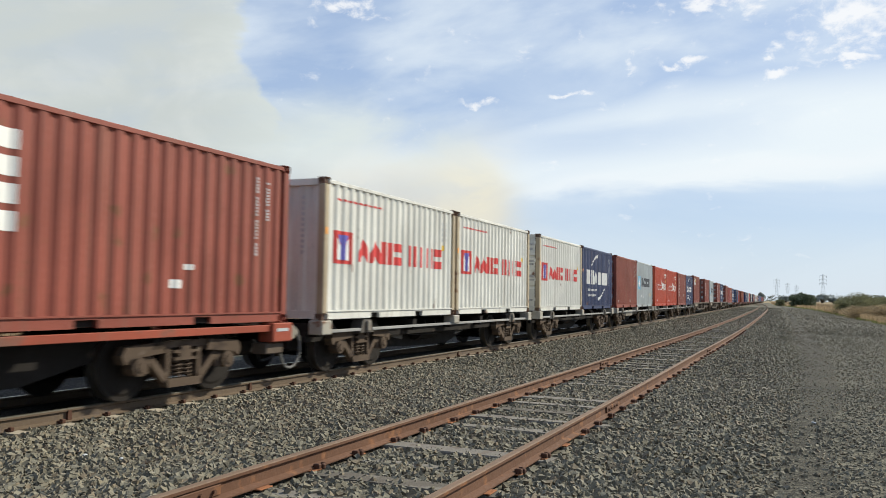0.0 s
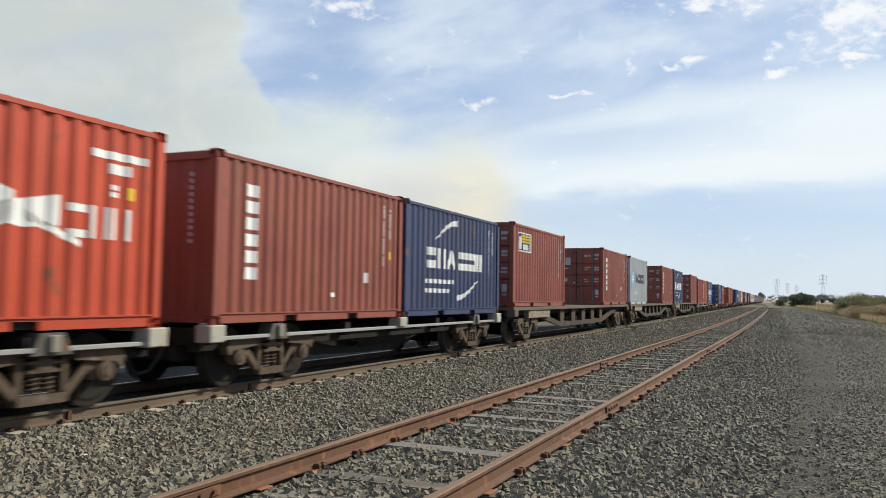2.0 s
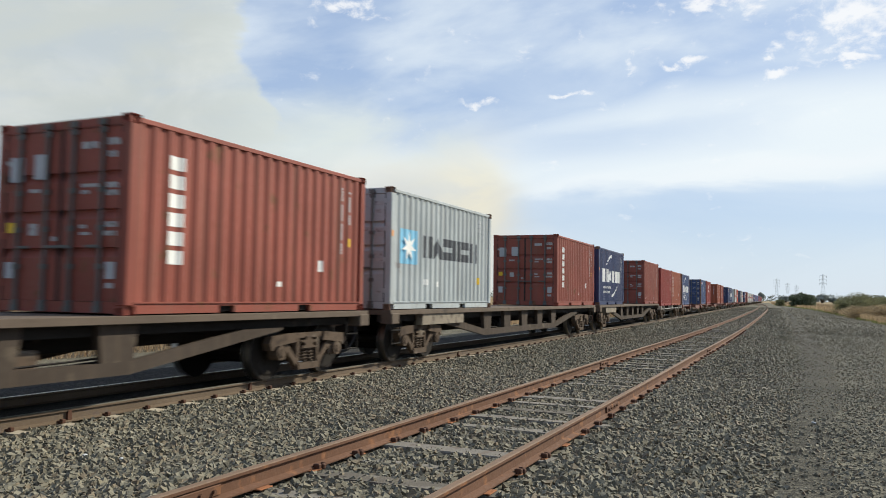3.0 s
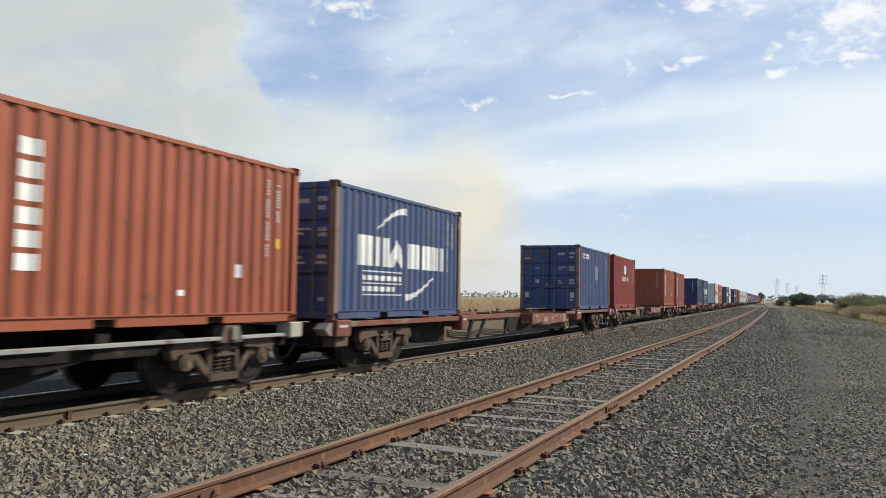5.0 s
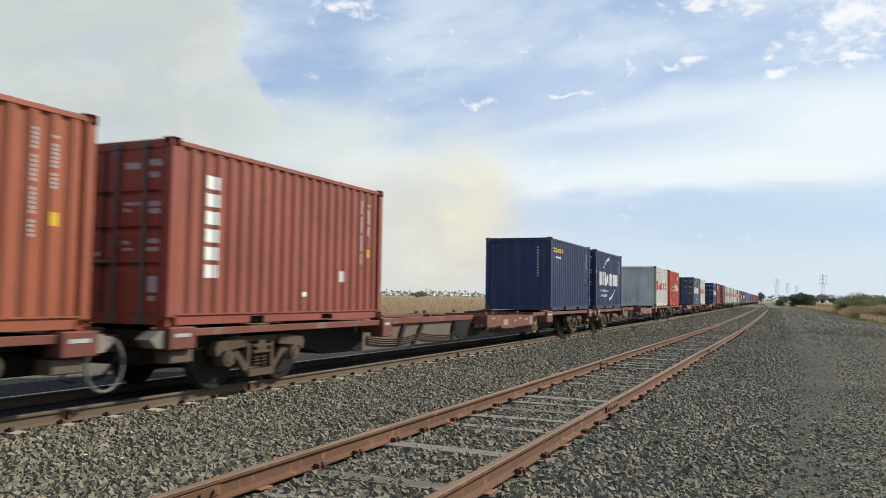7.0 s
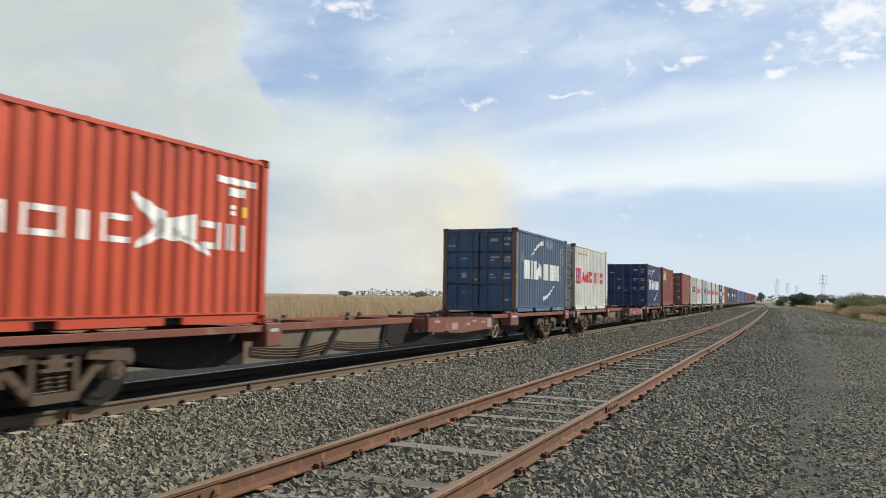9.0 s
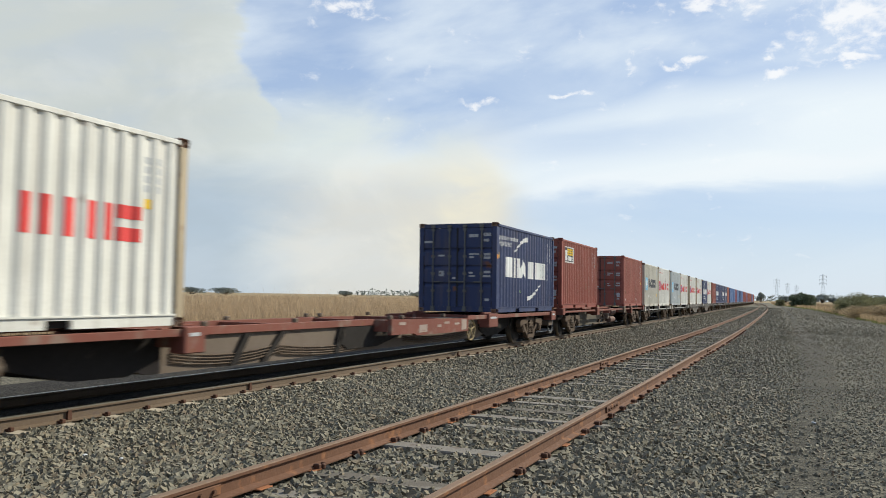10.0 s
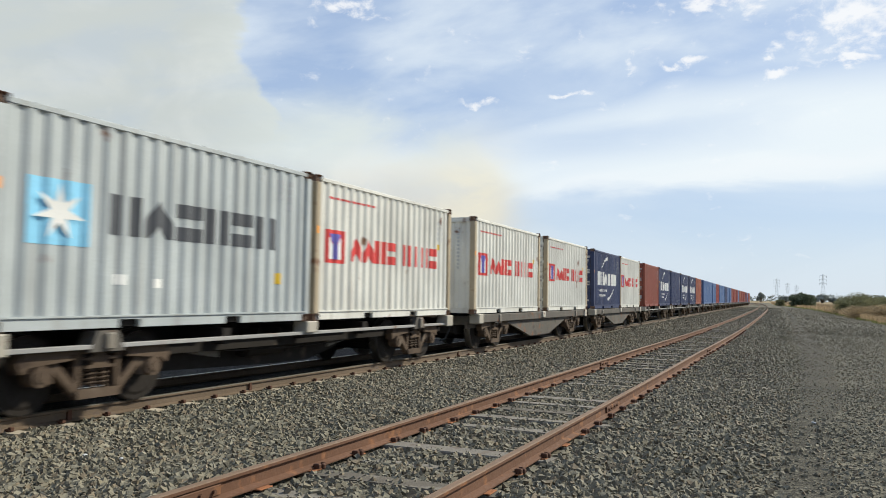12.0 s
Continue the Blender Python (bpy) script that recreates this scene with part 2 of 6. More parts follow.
RUST = (0.16, 0.065, 0.03)
PAINT = {
    "maroon": material("maroon_paint", (0.250, 0.064, 0.042), 0.55, spots=((RUST, 0.3, 3.0),), streaks=0.38),
    "faded_maroon": material("faded_maroon_paint", (0.29, 0.086, 0.062), 0.6, spots=((RUST, 0.3, 3.0),), streaks=0.35),
    "rust_red": material("rust_red_paint", (0.262, 0.037, 0.027), 0.55, spots=((RUST, 0.28, 3.0),), streaks=0.35),
    "brick": material("brick_red_paint", (0.262, 0.066, 0.044), 0.6, spots=((RUST, 0.25, 3.0),), streaks=0.3),
    "orange": material("orange_brown_paint", (0.305, 0.080, 0.038), 0.55, spots=((RUST, 0.2, 3.0),), streaks=0.25),
    "white": material("white_paint", (0.66, 0.655, 0.60), 0.5, spots=((RUST, 0.16, 2.2),), streaks=0.42),
    "grey": material("pale_grey_paint", (0.405, 0.440, 0.445), 0.5, spots=((RUST, 0.2, 2.2),), streaks=0.35),
    "aged_grey": material("yellowed_grey_paint", (0.50, 0.475, 0.40), 0.5, spots=((RUST, 0.22, 2.2),), streaks=0.45),
    "navy": material("navy_paint", (0.028, 0.0425, 0.110), 0.5, spots=((RUST, 0.2, 2.5),), streaks=0.34),
    "blue": material("faded_blue_paint", (0.045, 0.076, 0.180), 0.5, spots=((RUST, 0.25, 2.5), ((0.13, 0.19, 0.27), 0.22, 1.3)), streaks=0.65),
    "worn_blue": material("worn_blue_paint", (0.062, 0.112, 0.185), 0.55, spots=((RUST, 0.28, 2.5), ((0.20, 0.26, 0.32), 0.34, 1.2)), streaks=0.7),
    "cream": material("yellowed_white_paint", (0.42, 0.345, 0.235), 0.55, spots=((RUST, 0.3, 3.0),), streaks=0.4),
    "sky_blue": material("light_blue_paint", (0.095, 0.165, 0.33), 0.5, spots=((RUST, 0.15, 2.5),), streaks=0.2),
    "red": material("bright_red_paint", (0.455, 0.062, 0.026), 0.5, spots=((RUST, 0.15, 3.0),), streaks=0.22),
}
MARK = {
    "white": material("white_marking", (0.78, 0.78, 0.75), 0.55, spots=((RUST, 0.12, 4.0),)),
    "red": material("red_marking", (0.62, 0.05, 0.045), 0.55),
    "violet": material("violet_marking", (0.12, 0.11, 0.42), 0.55),
    "dark": material("dark_grey_marking", (0.07, 0.075, 0.085), 0.55),
    "cyan": material("light_blue_marking", (0.22, 0.52, 0.72), 0.55),
    "yellow": material("yellow_marking", (0.75, 0.48, 0.03), 0.55),
    "orange": material("orange_marking", (0.85, 0.32, 0.03), 0.5),
    "green": material("lime_marking", (0.45, 0.8, 0.08), 0.5),
    "dull": material("dulled_white_marking", (0.30, 0.235, 0.20), 0.65, spots=((RUST, 0.3, 5.0),)),
    "faded": material("faded_blue_grey_panel", (0.24, 0.29, 0.35), 0.55, spots=(((0.14, 0.18, 0.25), 0.35, 3.0),)),
    "worn": material("worn_white_stencil", (0.42, 0.42, 0.41), 0.6, spots=(((0.14, 0.12, 0.11), 0.5, 14.0),)),
    "pale": material("pale_panel_marking", (0.45, 0.47, 0.48), 0.5),
}
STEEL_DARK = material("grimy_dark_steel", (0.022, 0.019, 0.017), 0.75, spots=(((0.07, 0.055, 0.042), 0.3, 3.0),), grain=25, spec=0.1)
STEEL_BOGIE = material("dusty_cast_steel", (0.100, 0.071, 0.050), 0.85, spots=(((0.05, 0.036, 0.028), 0.40, 5.0), ((0.17, 0.14, 0.11), 0.3, 3.0)), grain=30, bump=0.4, spec=0.15)
STEEL_PALE = material("worn_pale_steel", (0.2295, 0.204, 0.1658), 0.6, spots=((RUST, 0.3, 4.0),))
POST_RUST = material("rusted_post_paint", (0.21, 0.135, 0.095), 0.75, spots=((RUST, 0.4, 4.0), ((0.30, 0.22, 0.17), 0.3, 2.0)), streaks=0.3)
BRACKET_PALE = material("worn_white_bracket", (0.40, 0.37, 0.31), 0.6, spots=((RUST, 0.3, 5.0),), streaks=0.3)
WEB_OLIVE = material("grimy_olive_web", (0.080, 0.069, 0.050), 0.85, spots=(((0.11, 0.085, 0.065), 0.35, 2.5),), streaks=0.4)
SILL_PALE = material("worn_pale_sill_paint", (0.31, 0.305, 0.295), 0.55, spots=((RUST, 0.3, 4.0),))
BELLY_GREY = material("grimy_grey_belly_paint", (0.095, 0.086, 0.074), 0.75, spots=((RUST, 0.35, 3.0), ((0.04, 0.035, 0.03), 0.35, 2.0)), streaks=0.4)
STEEL_GREY = material("grey_wagon_paint", (0.20, 0.19, 0.175), 0.6, spots=((RUST, 0.3, 3.0),), streaks=0.3)
STEEL_BROWN = material("brown_deck_steel", (0.115, 0.085, 0.062), 0.8, spots=(((0.19, 0.15, 0.11), 0.35, 3.0), ((0.04, 0.03, 0.025), 0.3, 2.0)), streaks=0.3)
WAGON_RED = material("weathered_red_wagon_paint", (0.17, 0.053, 0.036), 0.75, spots=(((0.185, 0.125, 0.095), 0.45, 2.0), (RUST, 0.3, 5.0)), streaks=0.3)
WAGON_ORANGE = material("orange_red_wagon_paint", (0.30, 0.062, 0.032), 0.65, spots=(((0.16, 0.08, 0.055), 0.4, 2.0), (RUST, 0.3, 5.0)), streaks=0.35)
WEB_DUSTY = material("dust_covered_web", (0.135, 0.105, 0.08), 0.85, spots=(((0.12, 0.09, 0.07), 0.4, 2.5),), streaks=0.4)
BELLY = material("grimy_brown_girder", (0.062, 0.047, 0.036), 0.8, spots=(((0.12, 0.095, 0.07), 0.35, 3.0),), streaks=0.3, spec=0.15)
ROD_STEEL = material("grey_galvanised_rod", (0.12, 0.12, 0.11), 0.55, spots=((RUST, 0.25, 6.0),))
BOARD = material("worn_name_board", (0.24, 0.20, 0.15), 0.7, spots=(((0.09, 0.07, 0.055), 0.5, 6.0), (RUST, 0.3, 4.0)))
WHEEL_STEEL = material("brown_wheel_steel", (0.020, 0.016, 0.013), 0.7, spec=0.15)
WHEEL_TREAD = material("polished_wheel_tread", (0.40, 0.38, 0.35), 0.38, 1.0)
BRASS_YELLOW = material("dull_yellow_paint", (0.29, 0.22, 0.115), 0.6)
TANK_BROWN = material("dusty_brown_tank_paint", (0.125, 0.07, 0.052), 0.75, spots=(((0.05, 0.038, 0.03), 0.4, 3.0),), streaks=0.3)
HOSE_GREY = material("dusty_grey_hose", (0.17, 0.165, 0.155), 0.7)
RUBBER = material("black_rubber", (0.02, 0.02, 0.02), 0.7)
RAIL_RUST = material("rusty_rail_steel", (0.128, 0.062, 0.035), 0.85, spots=(((0.22, 0.10, 0.046), 0.45, 6.0), ((0.11, 0.06, 0.04), 0.3, 9.0)), grain=60, bump=0.4)
RAIL_HEAD = material("dull_rail_head", (0.18, 0.118, 0.078), 0.85, 0.0, grain=60)
RAIL_SIDE = material("brown_rail_side", (0.125, 0.088, 0.057), 0.8, spots=(((0.10, 0.075, 0.06), 0.4, 5.0),), grain=60, bump=0.3)
RAIL_SHINE = material("polished_rail_head", (0.36, 0.34, 0.31), 0.34, 1.0, grain=60)
# Near rail's head: the dark underside it mirrors is painted into the colour.
RAIL_SHADED = material("shaded_rail_head", (0.085, 0.075, 0.055), 0.55, 0.0, grain=60)
SPIKE_RUST = material("dark_rusty_iron", (0.085, 0.038, 0.022), 0.85, grain=80)
PLATE_RUST = material("orange_rust_plate", (0.27, 0.105, 0.042), 0.9, grain=80, bump=0.5)
CONCRETE = material("cream_concrete", (0.391, 0.34, 0.2635), 0.9, spots=(((0.22, 0.19, 0.15), 0.35, 6.0),), grain=70, bump=0.4)
TIMBER_DARK = material("dark_weathered_timber", (0.11, 0.095, 0.075), 0.9, spots=(((0.19, 0.17, 0.14), 0.4, 5.0),), grain=45, bump=0.6)
TIMBER = material("weathered_grey_timber", (0.18, 0.162, 0.135), 0.9, spots=(((0.13, 0.105, 0.085), 0.45, 5.0),), grain=45, bump=0.6)
STONE = material("crushed_basalt", (0.184, 0.166, 0.124), 0.9, island=0.42, grain=60, bump=0.5, coord="Generated", spec=0.25,
                 tones=((0.150, 0.141, 0.107), (0.196, 0.169, 0.114), (0.110, 0.098, 0.071), (0.250, 0.228, 0.168), (0.162, 0.151, 0.114), (0.184, 0.142, 0.094), (0.208, 0.189, 0.138)))
DRY_GRASS = material("dry_grass", (0.44, 0.325, 0.205), 0.9, island=0.5, bump=0.0, glow_through=0.5)
VERGE_GRASS = material("brown_verge_grass", (0.36, 0.27, 0.165), 0.9, island=0.45, bump=0.0, glow_through=0.45)
GREEN_GRASS = material("green_grass", (0.18, 0.19, 0.07), 0.9, island=0.4, bump=0.0, glow_through=0.45)
LEAF = material("bush_leaves", (0.10, 0.125, 0.065), 0.8, island=0.5, bump=0.0, glow_through=0.3)
LEAF_DRY = material("dry_bush_leaves", (0.46, 0.35, 0.205), 0.85, island=0.5, bump=0.0, glow_through=0.5)
LEAF_OLIVE = material("olive_bush_leaves", (0.27, 0.265, 0.14), 0.85, island=0.5, bump=0.0, glow_through=0.5)
# Haze of the distance is mixed into this leaf colour.
LEAF_FAR = material("hazy_tree_leaves", (0.25, 0.275, 0.245), 0.9, island=0.35, bump=0.0, glow_through=0.35)
BARK = material("grey_bark", (0.15, 0.12, 0.09), 0.9)
# Steel paled towards the sky, with the far haze put into its colour.
PYLON = material("haze_paled_steel", (0.42, 0.47, 0.51), 0.7)


def ground_material(name, base, pale, dark, cell, rough=0.95):
    """Loose stone or dust: cells of the size of the stones, over wide patches."""
    m = bpy.data.materials.new(name)
    m.use_nodes = True
    n, l = m.node_tree.nodes, m.node_tree.links
    b = n["Principled BSDF"]
    b.inputs["Roughness"].default_value, b.inputs["Specular IOR Level"].default_value = rough, 0.15
    tc = n.new("ShaderNodeTexCoord")
    v = n.new("ShaderNodeTexVoronoi")
    v.inputs["Scale"].default_value = 1 / cell
    l.new(tc.outputs["Object"], v.inputs["Vector"])
    sp = n.new("ShaderNodeSeparateColor")
    l.new(v.outputs["Color"], sp.inputs[0])
    r = n.new("ShaderNodeValToRGB")
    r.color_ramp.elements[0].color, r.color_ramp.elements[1].color = (*dark, 1), (*pale, 1)
    e = r.color_ramp.elements.new(0.45)
    e.color = (*base, 1)
    l.new(sp.outputs[0], r.inputs[0])
    nz = n.new("ShaderNodeTexNoise")
    nz.inputs["Scale"].default_value, nz.inputs["Detail"].default_value = 0.5, 6
    l.new(tc.outputs["Object"], nz.inputs["Vector"])
    mr = n.new("ShaderNodeMapRange")
    mr.inputs["From Min"].default_value, mr.inputs["From Max"].default_value = 0.3, 0.7
    mr.inputs["To Min"].default_value, mr.inputs["To Max"].default_value = 0.8, 1.2
    l.new(nz.outputs[0], mr.inputs["Value"])
    hs = n.new("ShaderNodeHueSaturation")
    l.new(r.outputs[0], hs.inputs["Color"])
    l.new(mr.outputs[0], hs.inputs["Value"])
    l.new(hs.outputs[0], b.inputs["Base Color"])
    bp = n.new("ShaderNodeBump")
    bp.inputs["Strength"].default_value, bp.inputs["Distance"].default_value = 0.9, cell * 0.5
    bp.invert = True
    l.new(v.outputs["Distance"], bp.inputs["Height"])
    l.new(bp.outputs[0], b.inputs["Normal"])
    return m


BALLAST = ground_material("ballast_bed", (0.105, 0.096, 0.072), (0.18, 0.164, 0.122), (0.06, 0.055, 0.041), 0.05)
# Near black: the train's shade between the rails, painted into the ballast.
BED_SHADE = ground_material("shade_black_ballast", (0.014, 0.013, 0.011), (0.024, 0.021, 0.018), (0.008, 0.0075, 0.007), 0.045)
# Dark tone for the shadow that the train throws beyond the far rail.
EDGE_SHADE = ground_material("shade_dark_ballast", (0.026, 0.024, 0.021), (0.05, 0.046, 0.04), (0.012, 0.011, 0.010), 0.05)
TRACK_DUST = ground_material("dark_gravel_road", (0.052, 0.048, 0.037), (0.11, 0.10, 0.076), (0.025, 0.023, 0.019), 0.03)
ROAD_FINES = ground_material("fine_road_gravel", (0.084, 0.077, 0.058), (0.17, 0.155, 0.114), (0.042, 0.039, 0.030), 0.04)
FIELD = ground_material("dry_field", (0.26, 0.20, 0.115), (0.32, 0.25, 0.15), (0.19, 0.145, 0.08), 0.3)


# ---------------------------------------------------------------- mesh helpers
def box(bm, x0, x1, y0, y1, z0, z1, bevel=0.0):
    vs = [bm.verts.new((x, y, z)) for x in (x0, x1) for y in (y0, y1) for z in (z0, z1)]
    faces = [bm.faces.new([vs[i] for i in q]) for q in ((0, 1, 3, 2), (4, 6, 7, 5), (0, 4, 5, 1), (2, 3, 7, 6), (0, 2, 6, 4), (1, 5, 7, 3))]
    if bevel:
        bmesh.ops.bevel(bm, geom=list({e for f in faces for e in f.edges}), offset=bevel, segments=1, affect="EDGES")


def slab(bm, outline, x0, x1):
    """A plate of the outline (y, z), counter-clockwise seen from +x, between x0 and x1."""
    a = [bm.verts.new((x0, y, z)) for y, z in outline]
    b = [bm.verts.new((x1, y, z)) for y, z in outline]
    bm.faces.new(a[::-1])
    bm.faces.new(b)
    for i in range(len(a)):
        j = (i + 1) % len(a)
        bm.faces.new((a[i], a[j], b[j], b[i]))


def rod(bm, p, q, r, seg=8, r2=None):
    p, q = Vector(p), Vector(q)
    m = Matrix.Translation((p + q) / 2) @ (q - p).to_track_quat("Z", "Y").to_matrix().to_4x4()
    bmesh.ops.create_cone(bm, cap_ends=True, segments=seg, radius1=r, radius2=r if r2 is None else r2, depth=(q - p).length, matrix=m)


def part(name, bm, mat, parent=None, label=""):
    me = bpy.data.meshes.new(name)
    bmesh.ops.recalc_face_normals(bm, faces=bm.faces)
    bm.to_mesh(me)
    bm.free()
    me.materials.append(mat)
    ob = new(name, me)
    ob.parent = parent
    if label:
        ob["label"] = label
    return ob


def raw(name, verts, faces, mat, parent=None):
    me = bpy.data.meshes.new(name)
    me.from_pydata(verts, [], faces)
    me.materials.append(mat)
    ob = new(name, me)
    ob.parent = parent
    return ob


# ---------------------------------------------------------------- ground and tracks
STATIONS = [-40, -20, -8] + [i * 2 for i in range(0, 50)] + [100 + i * 8 for i in range(0, 38)] + [420, 460, 520, 600]


def verge_edge(s):
    """The gravel's far edge beside the verge: it closes in on the track far off."""
    return float(np.interp(s, (0, 60, 100, 175, 258, 305, 600), (7.6, 7.8, 7.4, 6.9, 3.5, 0.2, -4.0)))


def rut_at(s):
    """The middle of the dark wheel track."""
    return np.interp(s, (0, 10, 13, 18, 28, 47, 97, 211), (0.25, 0.38, 0.62, 0.90, 0.98, 1.08, 1.42, 1.55))


def rut_x(s):
    return rut_at(s) + drift(s) + 0.1 * math.sin(s * 0.9)


def strip_ground(name, lats, heights, mat, label, category, stations=STATIONS, follow=drift):
    verts, faces = [], []
    for s in stations:
        for a, h in zip(lats, heights):
            x = min(a, verge_edge(s)) + follow(s)
            verts.append((x, s, h if follow is not rut_x else h + float(np.interp(x - drift(s), (0.3, 0.5, 1.4, 3.2), (-0.062, -0.066, -0.046, -0.056)))))
    w = len(lats)
    for i in range(len(stations) - 1):
        for j in range(w - 1):
            k = i * w + j
            faces.append((k, k + 1, k + w + 1, k + w))
    return tagged(raw(name, verts, faces, mat), label, category, kind="structure")


gr = bmesh.new()
edges = [-4000, -1500, -500, -200, -80, -40, -20, 0, 20, 60, 200, 600, 1500, 4000]
grid = [[gr.verts.new((x, y, -0.12)) for y in edges] for x in edges]
for i in range(len(edges) - 1):
    for j in range(len(edges) - 1):
        gr.faces.new((grid[i][j], grid[i + 1][j], grid[i + 1][j + 1], grid[i][j + 1]))
ground = tagged(part("ground", gr, FIELD), "flat dry grass plain reaching the horizon", "ground", kind="structure")
ballast_lats = (-18.0, -13.0, -10.4, -7.0, -6.3, -5.4, -4.5, -1.2, -0.3, 0.5, 1.4, 3.2, 8.0)
ballast_tops = (-0.10, -0.05, -0.015, -0.015, -0.03, -0.06, 0.015, 0.02, -0.03, -0.07, -0.05, -0.06, -0.10)
strip_ground("ballast", ballast_lats, ballast_tops, BALLAST, "grey crushed stone ballast under both tracks", "ballast")
# This strip carries the wagons' shadow between the rails as colour.
strip_ground("oily_bed", (-0.70, -0.3, 0.3, 0.70), (0.024, 0.030, 0.030, 0.024), BED_SHADE, "ballast between the main line rails, black with painted shade", "ballast", STATIONS, main_x)
# Painted shade on the ballast behind the train.
strip_ground("dark_bed", (-3.4, -1.8, -0.92, -0.84), (-0.012, 0.004, 0.020, 0.020), EDGE_SHADE, "ballast beside the rail, darkened with painted shade", "ballast", STATIONS, main_x)
strip_ground("road_edge", (0.30, 0.5, 1.4, 3.2, 7.7), (-0.062, -0.066, -0.046, -0.056, -0.090), ROAD_FINES, "grey fine gravel of the service road", "road")
NEAR = [s for s in STATIONS if 0 <= s <= 250]
strip_ground("road", (-0.32, -0.12, 0.12, 0.34), (0.004, 0.006, 0.006, 0.004), TRACK_DUST, "dark dusty wheel track of the service road", "road", NEAR, rut_x)


PROFILE = ((-0.07, -0.16), (0.07, -0.16), (0.07, -0.148), (0.012, -0.128), (0.009, -0.045), (0.035, -0.032), (0.036, -0.008), (0.028, 0.0),
           (-0.028, 0.0), (-0.036, -0.008), (-0.035, -0.032), (-0.009, -0.045), (-0.012, -0.128), (-0.07, -0.148))


def rail(name, centre, shift, top, mats, parent):
    verts, faces, n = [], [], len(PROFILE)
    for s in STATIONS:
        for a, h in PROFILE:
            verts.append((centre(s) + shift + a, s, top + h))
    kinds = []
    for i in range(len(STATIONS) - 1):
        for j in range(n):
            k, q = i * n + j, i * n + (j + 1) % n
            faces.append((k, k + n, q + n, q))
            kinds.append(1 if 6 <= j <= 8 else 0)
    ob = raw(name, verts, faces, mats[0], parent)
    ob.data.materials.append(mats[1])
    ob.data.polygons.foreach_set("material_index", kinds)
    return ob


def track(name, centre, gauge, top, mats, label):
    t = tagged(new(name), label, "railway track", kind="structure")
    for sh, head in ((-gauge / 2, mats[-1]), (gauge / 2, mats[1])):
        rail("rail", centre, sh, top, (mats[0], head), t)
    return t


main_track = track("main_track", main_x, 1.505, RAIL_TOP, (RAIL_SIDE, RAIL_SHADED, RAIL_SHINE), "main line track with brown rails on pale concrete sleepers")
side_track = track("side_track", side_x, 1.67, 0.22, (RAIL_RUST, RAIL_HEAD), "disused siding with rusty rails on grey timber sleepers")


def meshed(name, build):
    bm = bmesh.new()
    build(bm)
    bmesh.ops.recalc_face_normals(bm, faces=bm.faces)
    me = bpy.data.meshes.new(name)
    bm.to_mesh(me)
    bm.free()
    return me


def sleeper_row(trk, centre, step, top, meshes, sway, count, first):
    rng = random.Random(4)
    for i in range(count):
        s = first + i * step + rng.uniform(-sway, sway)
        o = new("sleeper", meshes[i % len(meshes)])
        o.parent = trk
        o.matrix_basis = pose(centre(s) + rng.uniform(-sway, sway) * 0.8, s, top - max(0.0, rng.uniform(-0.6, 0.6)) * sway, 0, 0, heading(s) + rng.uniform(-sway, sway) * 25)


def concrete(bm):
    slab(bm, ((-0.12, -0.2), (0.12, -0.2), (0.10, 0.0), (-0.10, 0.0)), -1.04, 1.04)


def plank(seed):
    def build(bm):
        r = random.Random(seed)
        box(bm, -1.02, 1.02, -0.12, 0.12, -0.13, 0.0, 0.012)
        for v in bm.verts:
            v.co.x += r.uniform(-0.03, 0.03)
            v.co.y += r.uniform(-0.012, 0.012)
            v.co.z += r.uniform(-0.008, 0.008)
    return build


concrete_sleeper = meshed("sleeper", concrete)
concrete_sleeper.materials.append(CONCRETE)
planks = []
for seed in range(6):
    me = meshed("sleeper", plank(seed))
    me.materials.append(TIMBER_DARK if seed % 3 == 1 else TIMBER)
    planks.append(me)
sleeper_row(main_track, main_x, 0.69, RAIL_TOP - 0.158, [concrete_sleeper], 0.015, 190, -2.18)
sleeper_row(side_track, side_x, 0.76, 0.22 - 0.165, planks, 0.06, 170, -1.6)


# fastenings: clips on the main line; plates, spikes and anchors on the siding
def clip_shape(bm):
    box(bm, 0.03, 0.11, -0.04, 0.04, -0.16, -0.125, 0.01)
    box(bm, 0.07, 0.125, -0.028, 0.028, -0.155, -0.105, 0.008)


def anchor_shape(bm):
    box(bm, 0.055, 0.12, -0.03, 0.02, -0.165, -0.115, 0.008)
    box(bm, 0.09, 0.135, 0.03, 0.075, -0.17, -0.12, 0.01)
    box(bm, 0.05, 0.10, 0.10, 0.13, -0.16, -0.125, 0.006)


def plate_shape(bm):
    box(bm, -0.11, 0.12, -0.085, 0.085, -0.172, -0.161, 0.004)


clip_mesh, anchor_mesh, plate_mesh = (meshed(n, b) for n, b in (("rail_clip", clip_shape), ("rail_anchor", anchor_shape), ("rail_plate", plate_shape)))
clip_mesh.materials.append(SPIKE_RUST)
anchor_mesh.materials.append(SPIKE_RUST)
plate_mesh.materials.append(PLATE_RUST)
rng = random.Random(11)
for i in range(75):
    s = -2.18 + i * 0.69
    for sh in (0.7525,):
        o = new("rail_clip", clip_mesh)
        o.parent, o.matrix_basis = main_track, pose(main_x(s) + sh, s - 0.02, RAIL_TOP, 0, 0, heading(s))
